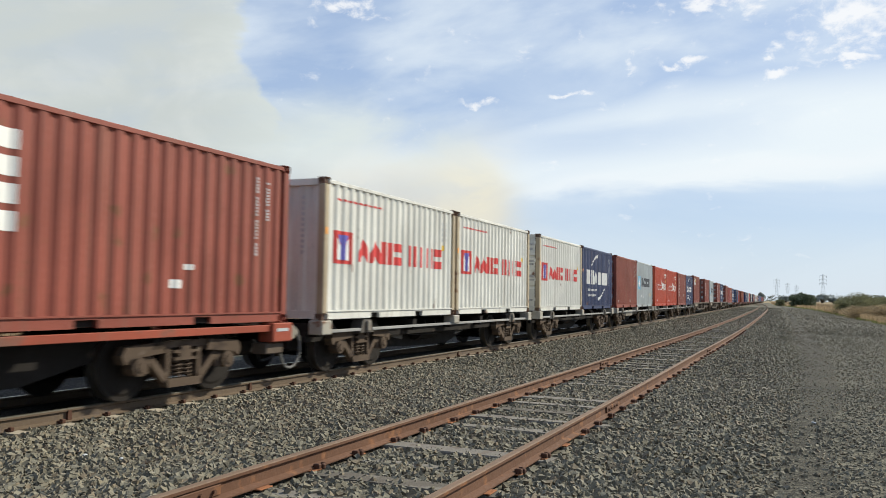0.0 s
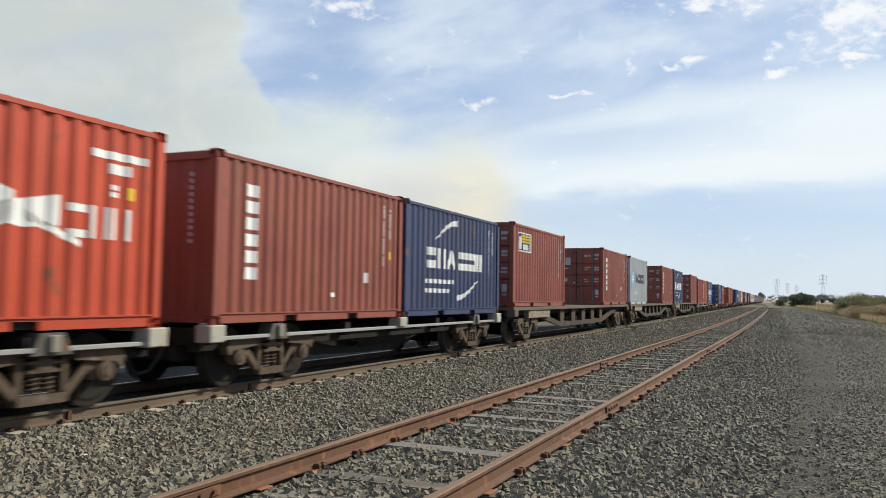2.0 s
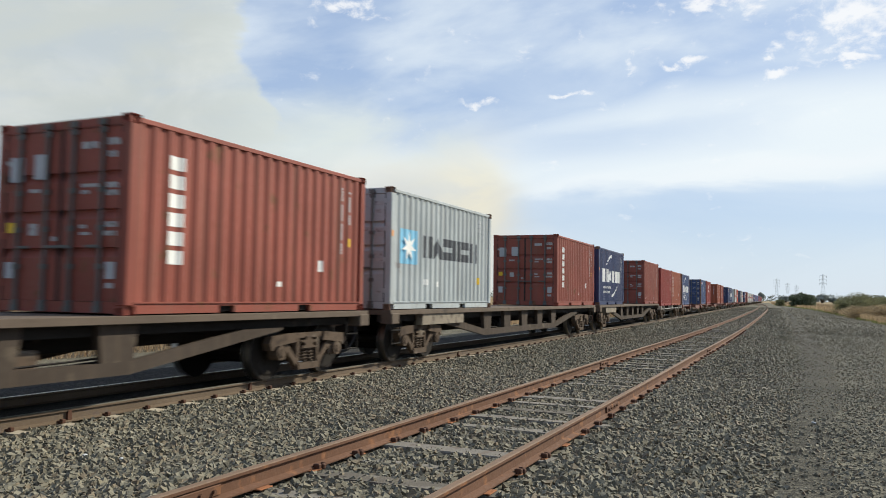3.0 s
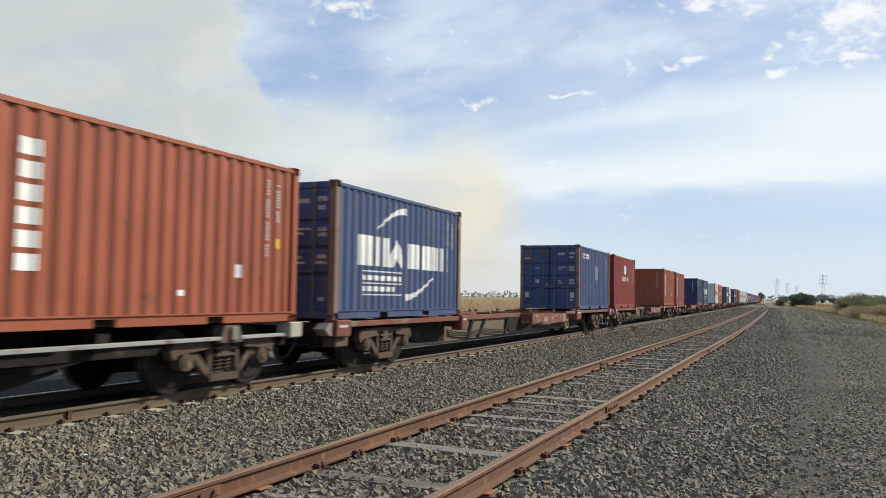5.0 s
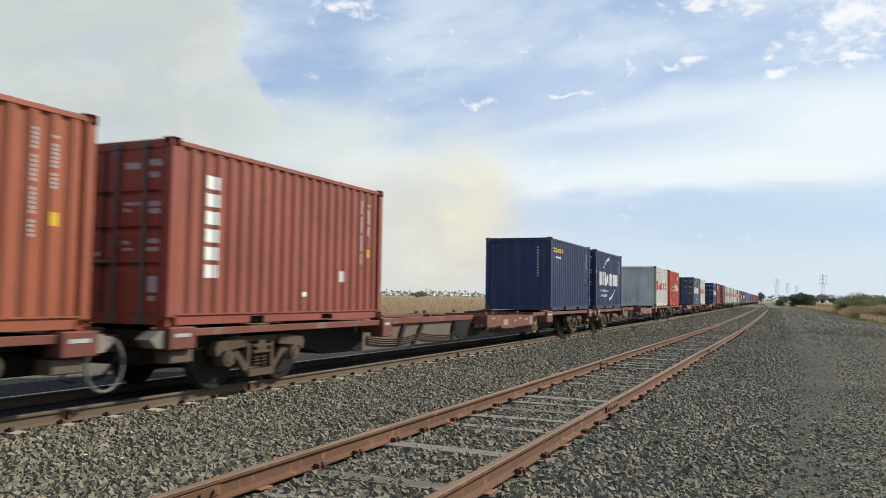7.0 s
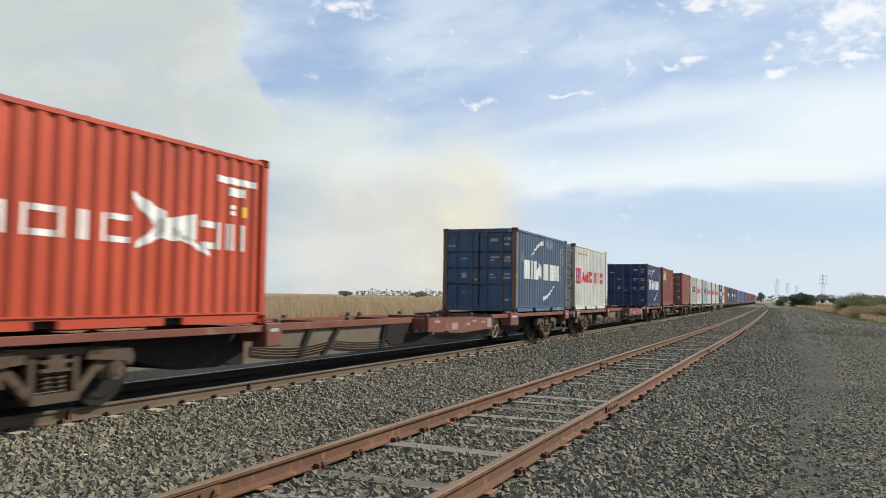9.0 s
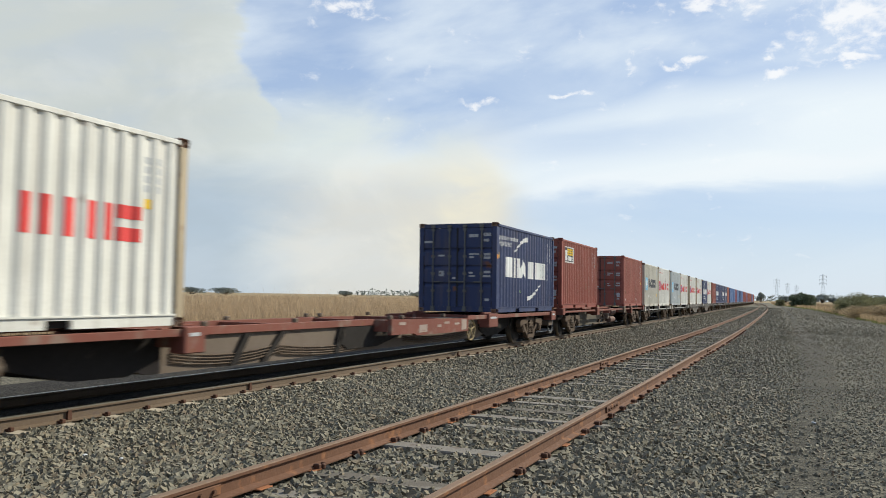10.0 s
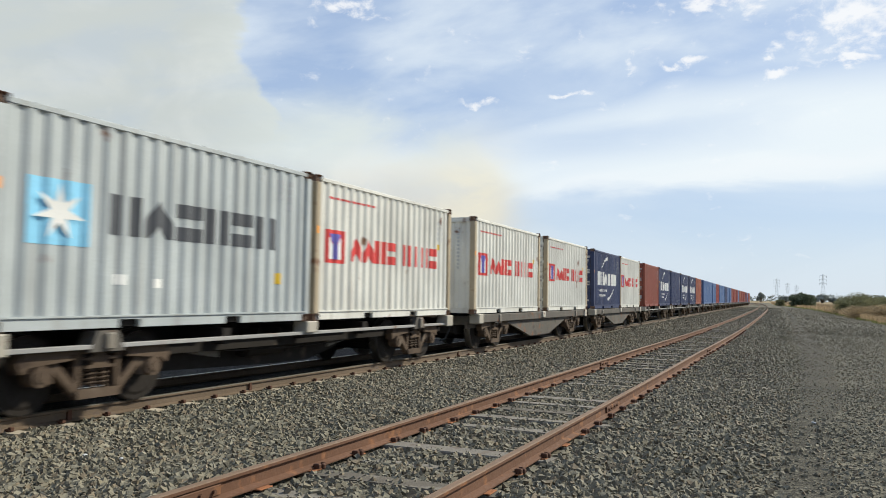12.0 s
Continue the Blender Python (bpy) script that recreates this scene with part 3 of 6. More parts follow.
for i in range(60):
    s = -1.6 + i * 0.76
    for sh in (0.835, -0.835):
        if rng.random() < 0.9:
            o = new("rail_anchor", anchor_mesh)
            o.parent, o.matrix_basis = side_track, pose(side_x(s) + sh, s + rng.uniform(-0.06, 0.06), 0.22, 0, 0, heading(s))
        o = new("rail_plate", plate_mesh)
        o.parent, o.matrix_basis = side_track, pose(side_x(s) + sh, s, 0.222, 0, 0, heading(s))


def weld_collar(bm):
    slab(bm, ((-0.035, -0.16), (0.035, -0.16), (0.025, -0.02), (-0.025, -0.02)), 0.012, 0.046)


collar_mesh = meshed("weld_collar", weld_collar)
collar_mesh.materials.append(SPIKE_RUST)
for s in (6.92, 10.46, 19.3, 31.0):
    o = new("weld_collar", collar_mesh)
    o.parent, o.matrix_basis = main_track, pose(main_x(s) + 0.7525, s, RAIL_TOP, 0, 0, heading(s))


def joint_bar(bm):
    box(bm, 0.012, 0.032, -0.34, 0.34, -0.125, -0.045, 0.006)
    box(bm, -0.032, -0.012, -0.34, 0.34, -0.125, -0.045, 0.006)
    for y in (-0.25, -0.1, 0.1, 0.25):
        rod(bm, (-0.055, y, -0.085), (0.055, y, -0.085), 0.016, 6)


bar_mesh = meshed("joint_bar", joint_bar)
bar_mesh.materials.append(RAIL_RUST)
for sh, s in ((-0.835, 4.45), (0.835, 10.9), (-0.835, 18.0), (0.835, 24.5)):
    o = new("joint_bar", bar_mesh)
    o.parent, o.matrix_basis = side_track, pose(side_x(s) + sh, s, 0.22, 0, 0, heading(s))


# ---------------------------------------------------------------- loose stones
def ballast_height(a):
    return float(np.interp(a, ballast_lats, ballast_tops))


def stones(name, count, lat0, lat1, s0, s1, size, power, seed, mat, label, keep=None, chunky=False):
    r = np.random.RandomState(seed)
    s = s0 + (s1 - s0) * r.rand(count) ** power
    a = lat0 + (lat1 - lat0) * r.rand(count)
    if keep is not None:
        ok = keep(a, s)
        s, a = s[ok], a[ok]
    n = len(s)
    if chunky:
        base = np.array([(x, y, z) for x in (-1, 1) for y in (-1, 1) for z in (-1, 1)], float) * 0.66
        shape = np.array([(0, 1, 3), (0, 3, 2), (4, 6, 7), (4, 7, 5), (0, 4, 5), (0, 5, 1), (2, 3, 7), (2, 7, 6), (0, 2, 6), (0, 6, 4), (1, 5, 7), (1, 7, 3)])
    else:
        base = np.array([(1, 0, 0), (-1, 0, 0), (0, 1, 0), (0, -1, 0), (0, 0, 1), (0, 0, -1)], float)
        shape = np.array([(0, 2, 4), (2, 1, 4), (1, 3, 4), (3, 0, 4), (2, 0, 5), (1, 2, 5), (3, 1, 5), (0, 3, 5)])
    corners = len(base)
    q = r.randn(n, 4)
    q /= np.linalg.norm(q, axis=1)[:, None]
    w, x, y, z = q.T
    rot = np.stack([np.stack([1 - 2 * (y * y + z * z), 2 * (x * y - z * w), 2 * (x * z + y * w)], -1),
                    np.stack([2 * (x * y + z * w), 1 - 2 * (x * x + z * z), 2 * (y * z - x * w)], -1),
                    np.stack([2 * (x * z - y * w), 2 * (y * z + x * w), 1 - 2 * (x * x + y * y)], -1)], 1)
    big = size * (0.55 + 0.9 * r.rand(n) ** 1.5) * np.interp(a + 0.25 * np.sin(s * 0.45), (-0.5, 0.9), (1.0, 0.62))
    v = base[None] * (0.6 + 0.55 * r.rand(n, corners, 3).mean(2, keepdims=True) + 0.25 * r.rand(n, corners, 1)) * np.array((1.15, 0.85, 0.7)) * big[:, None, None]
    v += r.randn(n, corners, 3) * 0.14 * big[:, None, None]
    v = np.einsum("nij,nkj->nki", rot, v)
    d = np.clip(s - BEND_AT, 0, BEND_LONG)
    px = a - (BEND / 2 * d * d + BEND * BEND_LONG * np.clip(s - BEND_AT - BEND_LONG, 0, None))
    pz = np.interp(a, ballast_lats, ballast_tops) + big * (r.rand(n) * 0.55 - 0.05)
    v += np.stack([px, s, pz], -1)[:, None]
    f = (shape[None] + (np.arange(n) * corners)[:, None, None]).reshape(-1, 3)
    me = bpy.data.meshes.new(name)
    me.vertices.add(n * corners)
    me.vertices.foreach_set("co", v.reshape(-1))
    me.loops.add(len(f) * 3)
    me.loops.foreach_set("vertex_index", f.reshape(-1).astype(np.int32))
    me.polygons.add(len(f))
    me.polygons.foreach_set("loop_start", np.arange(len(f), dtype=np.int32) * 3)
    me.update(calc_edges=True)
    me.shade_flat()
    me.materials.append(mat)
    return tagged(new(name, me), label, "gravel", kind="stuff")


def clear_of_rails(a, s):
    """Stones keep off the rails and, between the siding's rails, lie thinner over the sleepers."""
    ok = np.ones(len(a), bool)
    for c in (-8.549 - 0.7525, -8.549 + 0.7525, -2.77 - 0.835, -2.77 + 0.835):
        ok &= np.abs(a - c) > 0.115
    on_main = (np.abs(((s + 2.18) / 0.69 + 0.5) % 1 - 0.5) < 0.19) & (np.abs(a + 8.549) < 1.06)
    on_side = (np.abs(((s + 1.6) / 0.76 + 0.5) % 1 - 0.5) < 0.17) & (np.abs(a + 2.77) < 1.05)
    scatter = np.random.RandomState(5).rand(len(a))
    return ok & ~on_main & (np.abs(a + 8.549) > 0.70) & ((a > -9.3) | (scatter < 0.6)) & (~on_side | (scatter < 0.5))


def thin_ruts(a, s):
    """The wheel track of the road is worn bare."""
    bare = np.exp(-((a - rut_at(s) - 0.1 * np.sin(s * 0.9)) / 0.40) ** 2)
    return clear_of_rails(a, s) & (np.random.RandomState(6).rand(len(a)) > np.maximum(0.85 * bare, np.interp(a - rut_at(s), (-1.3, -0.3, 0.5, 1.2), (0.0, 0.7, 0.6, 0.3)))) & (a < np.interp(s, (60, 100, 175, 258, 305), (7.5, 7.2, 6.7, 3.2, 0.0)))


def worn_road(a, s):
    """Chips lie thin in the wheel track."""
    bare = np.exp(-((a - rut_at(s) - 0.1 * np.sin(s * 0.9)) / 0.38) ** 2)
    dusty = np.exp(-((a - 0.22 - 0.035 * (s - 10)) / 0.2) ** 2 - ((s - 11.6) / 1.8) ** 2)
    second = np.exp(-((a - np.interp(s, (16, 31, 54, 101), (2.0, 3.3, 3.8, 4.5))) / 0.5) ** 2)
    return np.random.RandomState(8).rand(len(a)) > np.maximum(np.maximum(0.55 * bare, 0.7 * dusty), np.maximum(0.4 * second, np.interp(s, (38, 62), (0.0, 0.9))))


stones("ballast_stones", 108000, -10.3, 2.4, 2.6, 17.0, 0.031, 1.35, 1, STONE, "loose grey and brown crushed ballast stones", thin_ruts, True)
stones("road_chips", 78000, -0.9, 5.2, 3.0, 62.0, 0.026, 1.6, 12, STONE, "small dusty grey chips on the service road", worn_road)
stones("ballast_stones", 62000, -10.0, 6.2, 15.0, 48.0, 0.040, 1.5, 2, STONE, "loose grey and brown crushed ballast stones", thin_ruts)
stones("ballast_stones", 45000, -10.0, 7.4, 44.0, 190.0, 0.068, 1.6, 7, STONE, "loose grey and brown crushed ballast stones", thin_ruts)


# ---------------------------------------------------------------- containers
LONG, WIDE, HIGH = 6.058, 2.438, 2.591
SIDE_OUT, DEEP = 1.207, 0.034


def waves(half, flat=0.07, slope=0.069):
    pts, y, up = [], -half, True
    while y < half:
        for w in (flat, slope):
            if y >= half:
                break
            pts.append((y, 0.0 if up else DEEP))
            y += w
        up = not up
    pts.append((half, pts[-1][1]))
    return pts


WAVE = waves(2.87)
WAVE_U, WAVE_D = [p[0] for p in WAVE], [p[1] for p in WAVE]
END_WAVE = waves(1.06, 0.11, 0.06)


def sunk(u):
    return float(np.interp(u, WAVE_U, WAVE_D))


def corrugated(bm, wave, z0, z1, put):
    rows = [(bm.verts.new(put(u, d, z0)), bm.verts.new(put(u, d, z1))) for u, d in wave]
    for (a, b), (c, d) in zip(rows, rows[1:]):
        bm.faces.new((a, c, d, b))


def decal(bm, u0, u1, lo, hi):
    """Paint that follows the corrugation of the near side; lo and hi are heights or functions of the way along."""
    us = sorted({u0, u1, *[u for u in WAVE_U if u0 < u < u1], *[u0 + (u1 - u0) * i / 10 for i in range(11) if callable(lo) or callable(hi)]})
    rows = []
    for u in us:
        x = SIDE_OUT - sunk(u) + 0.004
        a, b = (f(u) if callable(f) else f for f in (lo, hi))
        rows.append((bm.verts.new((x, u, a)), bm.verts.new((x, u, max(b, a + 0.001)))))
    for (a, b), (c, d) in zip(rows, rows[1:]):
        bm.faces.new((a, c, d, b))


def blocks(bm, u0, u1, z0, z1, n):
    """A fine row of n plain bars."""
    w = (u1 - u0) / n
    for i in range(n):
        decal(bm, u0 + i * w, u0 + (i + 0.72) * w, z0, z1)


def big_blocks(tone, side, u0, u1, z0, z1, forms, weight=0.36):
    """Plain painted shapes in a row, one for each sign of forms: | two uprights, # a full block, / a wedge, = two level bars, . one upright."""
    w, h = (u1 - u0) / len(forms), z1 - z0
    for i, form in enumerate(forms):
        a, b = u0 + (i + 0.05) * w, u0 + (i + 0.93) * w
        d = (b - a)
        if form == "|":
            shapes = [(a, a + weight * d, z0, z1), (b - weight * d, b, z0, z1)]
        elif form == "=":
            shapes = [(a, b, z0, z0 + (weight + 0.02) * h), (a, b, z1 - (weight + 0.02) * h, z1)]
        elif form == "#":
            shapes = [(a, b, z0, z1)]
        elif form == ".":
            shapes = [(a + 0.3 * d, b - 0.3 * d, z0, z1)]
        else:
            m = (a + b) / 2
            shapes = [(a, b, lambda u: z0 + 0.55 * h * max(0.0, 1 - abs(u - m) / (0.3 * d)) * 0.6, lambda u: z0 + h * (0.42 + 0.58 * max(0.0, 1 - abs(u - m) / (0.5 * d))))]
        for s in shapes:
            bm = bmesh.new()
            decal(bm, *s)
            part("painted_bar", bm, MARK[tone], side)


def column(bm, u, z0, z1, n, w):
    h = (z1 - z0) / n
    for i in range(n):
        if n > 8 and i % 7 == 4:
            continue
        decal(bm, u - w / 2, u + w / 2, z0 + i * h + h * 0.14, z0 + (i + 1) * h - h * 0.14)


def arc(bm, u0, u1, z0, z1, thick, rising):
    """A tapering swoosh from (u0, z0) to (u1, z1)."""
    def mid(u):
        k = (u - u0) / (u1 - u0)
        return z0 + (z1 - z0) * (math.sin(k * math.pi / 2) if rising else 1 - math.cos(k * math.pi / 2))

    def fat(u):
        k = (u - u0) / (u1 - u0)
        k = k if rising else 1 - k
        return thick * (0.25 + 0.75 * k)
    decal(bm, u0, u1, lambda u: mid(u) - fat(u) / 2, lambda u: mid(u) + fat(u) / 2)


def mark(name, tone, parent, draw, label=""):
    bm = bmesh.new()
    draw(bm)
    ob = part(name, bm, MARK[tone], parent, label)
    if name in ("small_line", "code_stencil", "small_plate", "sign_stripe", "sign_block"):
        ob["kind"] = "stuff"
    return ob


def code_marks(side, tone="pale"):
    def draw(bm):
        column(bm, 2.45, 1.62, 2.25, 13, 0.065)
        column(bm, 2.18, 1.05, 2.3, 24, 0.055)
    mark("code_stencil", tone, side, draw)


def paint_words(text, side, u0, z0, wide):
    """Painted white words that follow the corrugation."""
    font = bpy.data.curves.new("painted_words", "FONT")
    font.body = text
    font.resolution_u = 2
    maker = bpy.data.objects.new("painted_words", font)
    me = bpy.data.meshes.new_from_object(maker)
    bpy.data.objects.remove(maker)
    reach = max(v.co.x for v in me.vertices)
    for v in me.vertices:
        u, z = u0 + v.co.x / reach * wide, z0 + v.co.y / reach * wide
        v.co = (SIDE_OUT - sunk(u) + 0.005, u, z)
    me.materials.clear()
    me.materials.append(MARK["white"])
    ob = new("painted_words", me)
    ob.parent = side
    ob["kind"] = "stuff"


def livery(kind, side):
    if kind == "ym":
        mark("logo_plate", "red", side, lambda bm: decal(bm, -2.66, -2.01, 1.04, 1.65), "red square emblem")
        mark("logo_field", "white", side, lambda bm: decal_over(bm, -2.57, -2.10, 1.11, lambda u: 1.34 + abs(u + 2.335) * 0.75))
        mark("logo_stem", "violet", side, lambda bm: [decal_over(bm, -2.40, -2.27, 1.11, 1.40, 0.008), decal_over(bm, -2.54, -2.13, lambda u: 1.36 + abs(u + 2.335) * 0.85, 1.58, 0.008)])
        big_blocks("red", side, -1.79, 0.17, 1.10, 1.56, "//|=")
        big_blocks("red", side, 0.42, 2.24, 1.10, 1.56, "|.|=")
        mark("small_line", "red", side, lambda bm: blocks(bm, -2.58, -0.74, 2.215, 2.255, 16))
        mark("code_stencil", "pale", side, lambda bm: [column(bm, 2.5, 1.75, 2.25, 4, 0.10), column(bm, 2.3, 1.75, 2.25, 4, 0.10)])
        mark("sticker", "yellow", side, lambda bm: decal(bm, 2.28, 2.38, 1.55, 1.68))
    elif kind == "maersk":
        mark("logo_plate", "cyan", side, lambda bm: decal(bm, -2.59, -1.72, 0.99, 1.75), "light blue square emblem")
        mark("logo_star", "white", side, star, "white star emblem")
        big_blocks("dark", side, -1.45, 2.08, 1.17, 1.68, "|/=|=|")
        mark("code_stencil", "pale", side, lambda bm: [column(bm, 2.4, 1.85, 2.36, 4, 0.12), column(bm, 2.15, 2.0, 2.36, 3, 0.16)])
        mark("sticker", "yellow", side, lambda bm: decal(bm, 2.05, 2.17, 0.62, 0.80))
        mark("small_plate", "white", side, lambda bm: [decal(bm, -1.3, -1.12, 0.55, 0.68), decal(bm, -0.65, -0.48, 0.52, 0.64)])
    elif kind in ("cma", "cma_small", "cma_worn", "cma_boxed", "cma_slim"):
        if kind == "cma_small":
            big_blocks("white", side, -1.86, -0.12, 1.12, 1.60, "=|/")
            big_blocks("white", side, 0.05, 1.72, 1.12, 1.58, "==|")
        else:
            big_blocks("white", side, -2.15, -0.14, 1.05, 1.65, "#|/")
            big_blocks("white", side, 0.05, 2.05, 1.05, 1.60, "##|")
        mark("swoosh", "white", side, lambda bm: arc(bm, -1.37, -0.08, 1.80, 2.28, 0.15, True), "white swoosh")
        mark("swoosh", "white", side, lambda bm: arc(bm, -0.07, 1.38, 0.42, 0.88, 0.15, False), "white swoosh")
        if kind in ("cma", "cma_small", "cma_boxed"):
            mark("small_line", "white", side, lambda bm: [blocks(bm, -1.9, -0.25, 0.76, 0.86, 12), blocks(bm, -1.9, -0.55, 0.54, 0.64, 10)])
        if kind == "cma_boxed":
            mark("small_line", "white", side, lambda bm: [decal(bm, -1.95, -0.2, z, z + 0.025) for z in (0.93, 0.69, 0.46)])
        if kind == "cma_slim":
            paint_words("advanced container", side, -2.71, 2.14, 1.75)
            paint_words("light steel", side, -2.71, 1.95, 1.05)
            mark("sticker", "green", side, lambda bm: decal(bm, -0.85, -0.72, 0.60, 0.68))
            mark("sticker", "yellow", side, lambda bm: decal(bm, -2.78, -2.68, 1.58, 1.76))
        code_marks(side)
    elif kind == "hs":
        mark("painted_bar", "white", side, lambda bm: decal(bm, -2.50, -2.36, 1.05, 1.58))
        mark("painted_bar", "white", side, lambda bm: decal(bm, -2.24, -2.10, 1.05, 1.50))
        big_blocks("white", side, -2.02, 0.2, 1.08, 1.44, "||=||=", 0.2)
        big_blocks("white", side, 1.50, 2.48, 1.10, 1.50, "=||", 0.22)

        def bird(bm):
            decal(bm, 0.20, 0.80, lambda u: 1.66 - (u - 0.20) * 0.75, lambda u: 1.76 - (u - 0.20) * 0.35)
            decal(bm, 0.62, 1.40, lambda u: 1.16 + abs(u - 0.95) * 0.12, lambda u: 1.42 + (u - 0.62) * 0.2)
            decal(bm, 0.95, 1.72, lambda u: 1.25 - (u - 0.95) * 0.35, lambda u: 1.36 - (u - 0.95) * 0.40)
            decal(bm, 0.30, 0.75, lambda u: 1.02 + (u - 0.30) * 0.4, lambda u: 1.10 + (u - 0.30) * 0.7)
        mark("emblem", "white", side, bird, "white swooping emblem")
        mark("code_stencil", "white", side, lambda bm: [decal(bm, 1.83, 2.72, 2.10, 2.2), decal(bm, 2.1, 2.45, 1.92, 2.05), column(bm, 2.2, 1.62, 1.8, 2, 0.14)])
        mark("sticker", "yellow", side, lambda bm: decal(bm, 2.4, 2.52, 1.62, 1.78))
        mark("small_plate", "white", side, lambda bm: [decal(bm, -1.95, -1.7, 0.32, 0.42)])
    elif kind == "triton":
        for i in range(6):
            mark("painted_bar", "white", side, lambda bm: decal(bm, -2.30, -2.01, 0.68 + i * 0.258, 0.87 + i * 0.258))
        code_marks(side)
        mark("small_plate", "white", side, lambda bm: [decal(bm, 0.2, 0.36, 0.42, 0.5), decal(bm, 1.45, 1.57, 0.7, 0.9)])
        mark("sticker", "yellow", side, lambda bm: decal(bm, 2.42, 2.54, 1.2, 1.36))
    elif kind == "dexion":
        mark("sign_edge", "white", side, lambda bm: decal(bm, -2.48, -1.19, 1.72, 2.32), "framed sign")
        mark("sign_field", "dark", side, lambda bm: decal_over(bm, -2.43, -1.24, 1.76, 2.28))
        mark("sign_stripe", "yellow", side, lambda bm: [decal_over(bm, -2.12, -1.27, z, z + 0.07, 0.008) for z in (2.0, 2.09, 2.18)])
        mark("sign_block", "white", side, lambda bm: [decal_over(bm, u, u + 0.14, 1.79, 1.96, 0.008) for u in (-2.05, -1.85, -1.65, -1.45)] + [decal_over(bm, -2.40, -2.20, 1.79, 2.18, 0.008)])
        code_marks(side)
    elif kind == "magellan":
        def ball(bm):
            decal(bm, -0.24, 0.28, lambda u: 1.92 - math.sqrt(max(0.0, 0.0676 - (u - 0.02) ** 2)), lambda u: 1.92 + math.sqrt(max(0.0, 0.0676 - (u - 0.02) ** 2)))
        mark("emblem", "white", side, ball, "white round emblem")
        big_blocks("white", side, -0.88, 0.91, 1.36, 1.57, "|/==../|")
        code_marks(side)
    elif kind == "seaco":
        mark("logo_plate", "red", side, lambda bm: decal(bm, -2.55, -2.29, 2.10, 2.30))
        big_blocks("white", side, -2.2, -1.18, 2.08, 2.28, "==/=|")
        mark("faded_panel", "faded", side, lambda bm: decal(bm, -0.08, 0.58, 1.24, 1.83), "pale repaired panel")
        code_marks(side, "pale")
    elif kind == "seaco_gold":
        big_blocks("yellow", side, -2.65, -1.4, 2.08, 2.24, "==/=|")
        mark("small_line", "white", side, lambda bm: blocks(bm, -2.5, -1.5, 1.88, 1.95, 6))
        code_marks(side, "pale")
    elif kind == "tex":
        for i in range(4):
            mark("painted_bar", "white", side, lambda bm: decal(bm, -2.55, -2.03, 1.10 + i * 0.30, 1.32 + i * 0.30))
        code_marks(side)
        mark("small_plate", "white", side, lambda bm: [decal(bm, 0.35, 0.55, 0.52, 0.64), decal(bm, 0.62, 0.78, 0.78, 0.86)])
    elif kind == "plain":
        code_marks(side)
        mark("small_plate", "white", side, lambda bm: [decal(bm, -2.5, -2.35, 0.28, 0.38), decal(bm, 0.9, 1.0, 0.3, 0.4)])
        mark("sticker", "yellow", side, lambda bm: decal(bm, 2.42, 2.54, 1.2, 1.34))


def decal_over(bm, u0, u1, lo, hi, lift=0.004):
    """A second coat on top of a decal."""
    first = len(bm.verts)
    decal(bm, u0, u1, lo, hi)
    bm.verts.ensure_lookup_table()
    for v in bm.verts[first:]:
        v.co.x += lift


def star(bm):
    cx, cz = -2.16, 1.37
    c = bm.verts.new((SIDE_OUT + 0.010, cx, cz))
    ring = []
    for i in range(14):
        r = 0.34 if i % 2 == 0 else 0.12
        a = math.pi / 2 + i * math.pi / 7
        ring.append(bm.verts.new((SIDE_OUT + 0.010, cx + r * 1.1 * math.cos(a), cz + r * math.sin(a))))
    for i in range(14):
        bm.faces.new((c, ring[i], ring[(i + 1) % 14]))


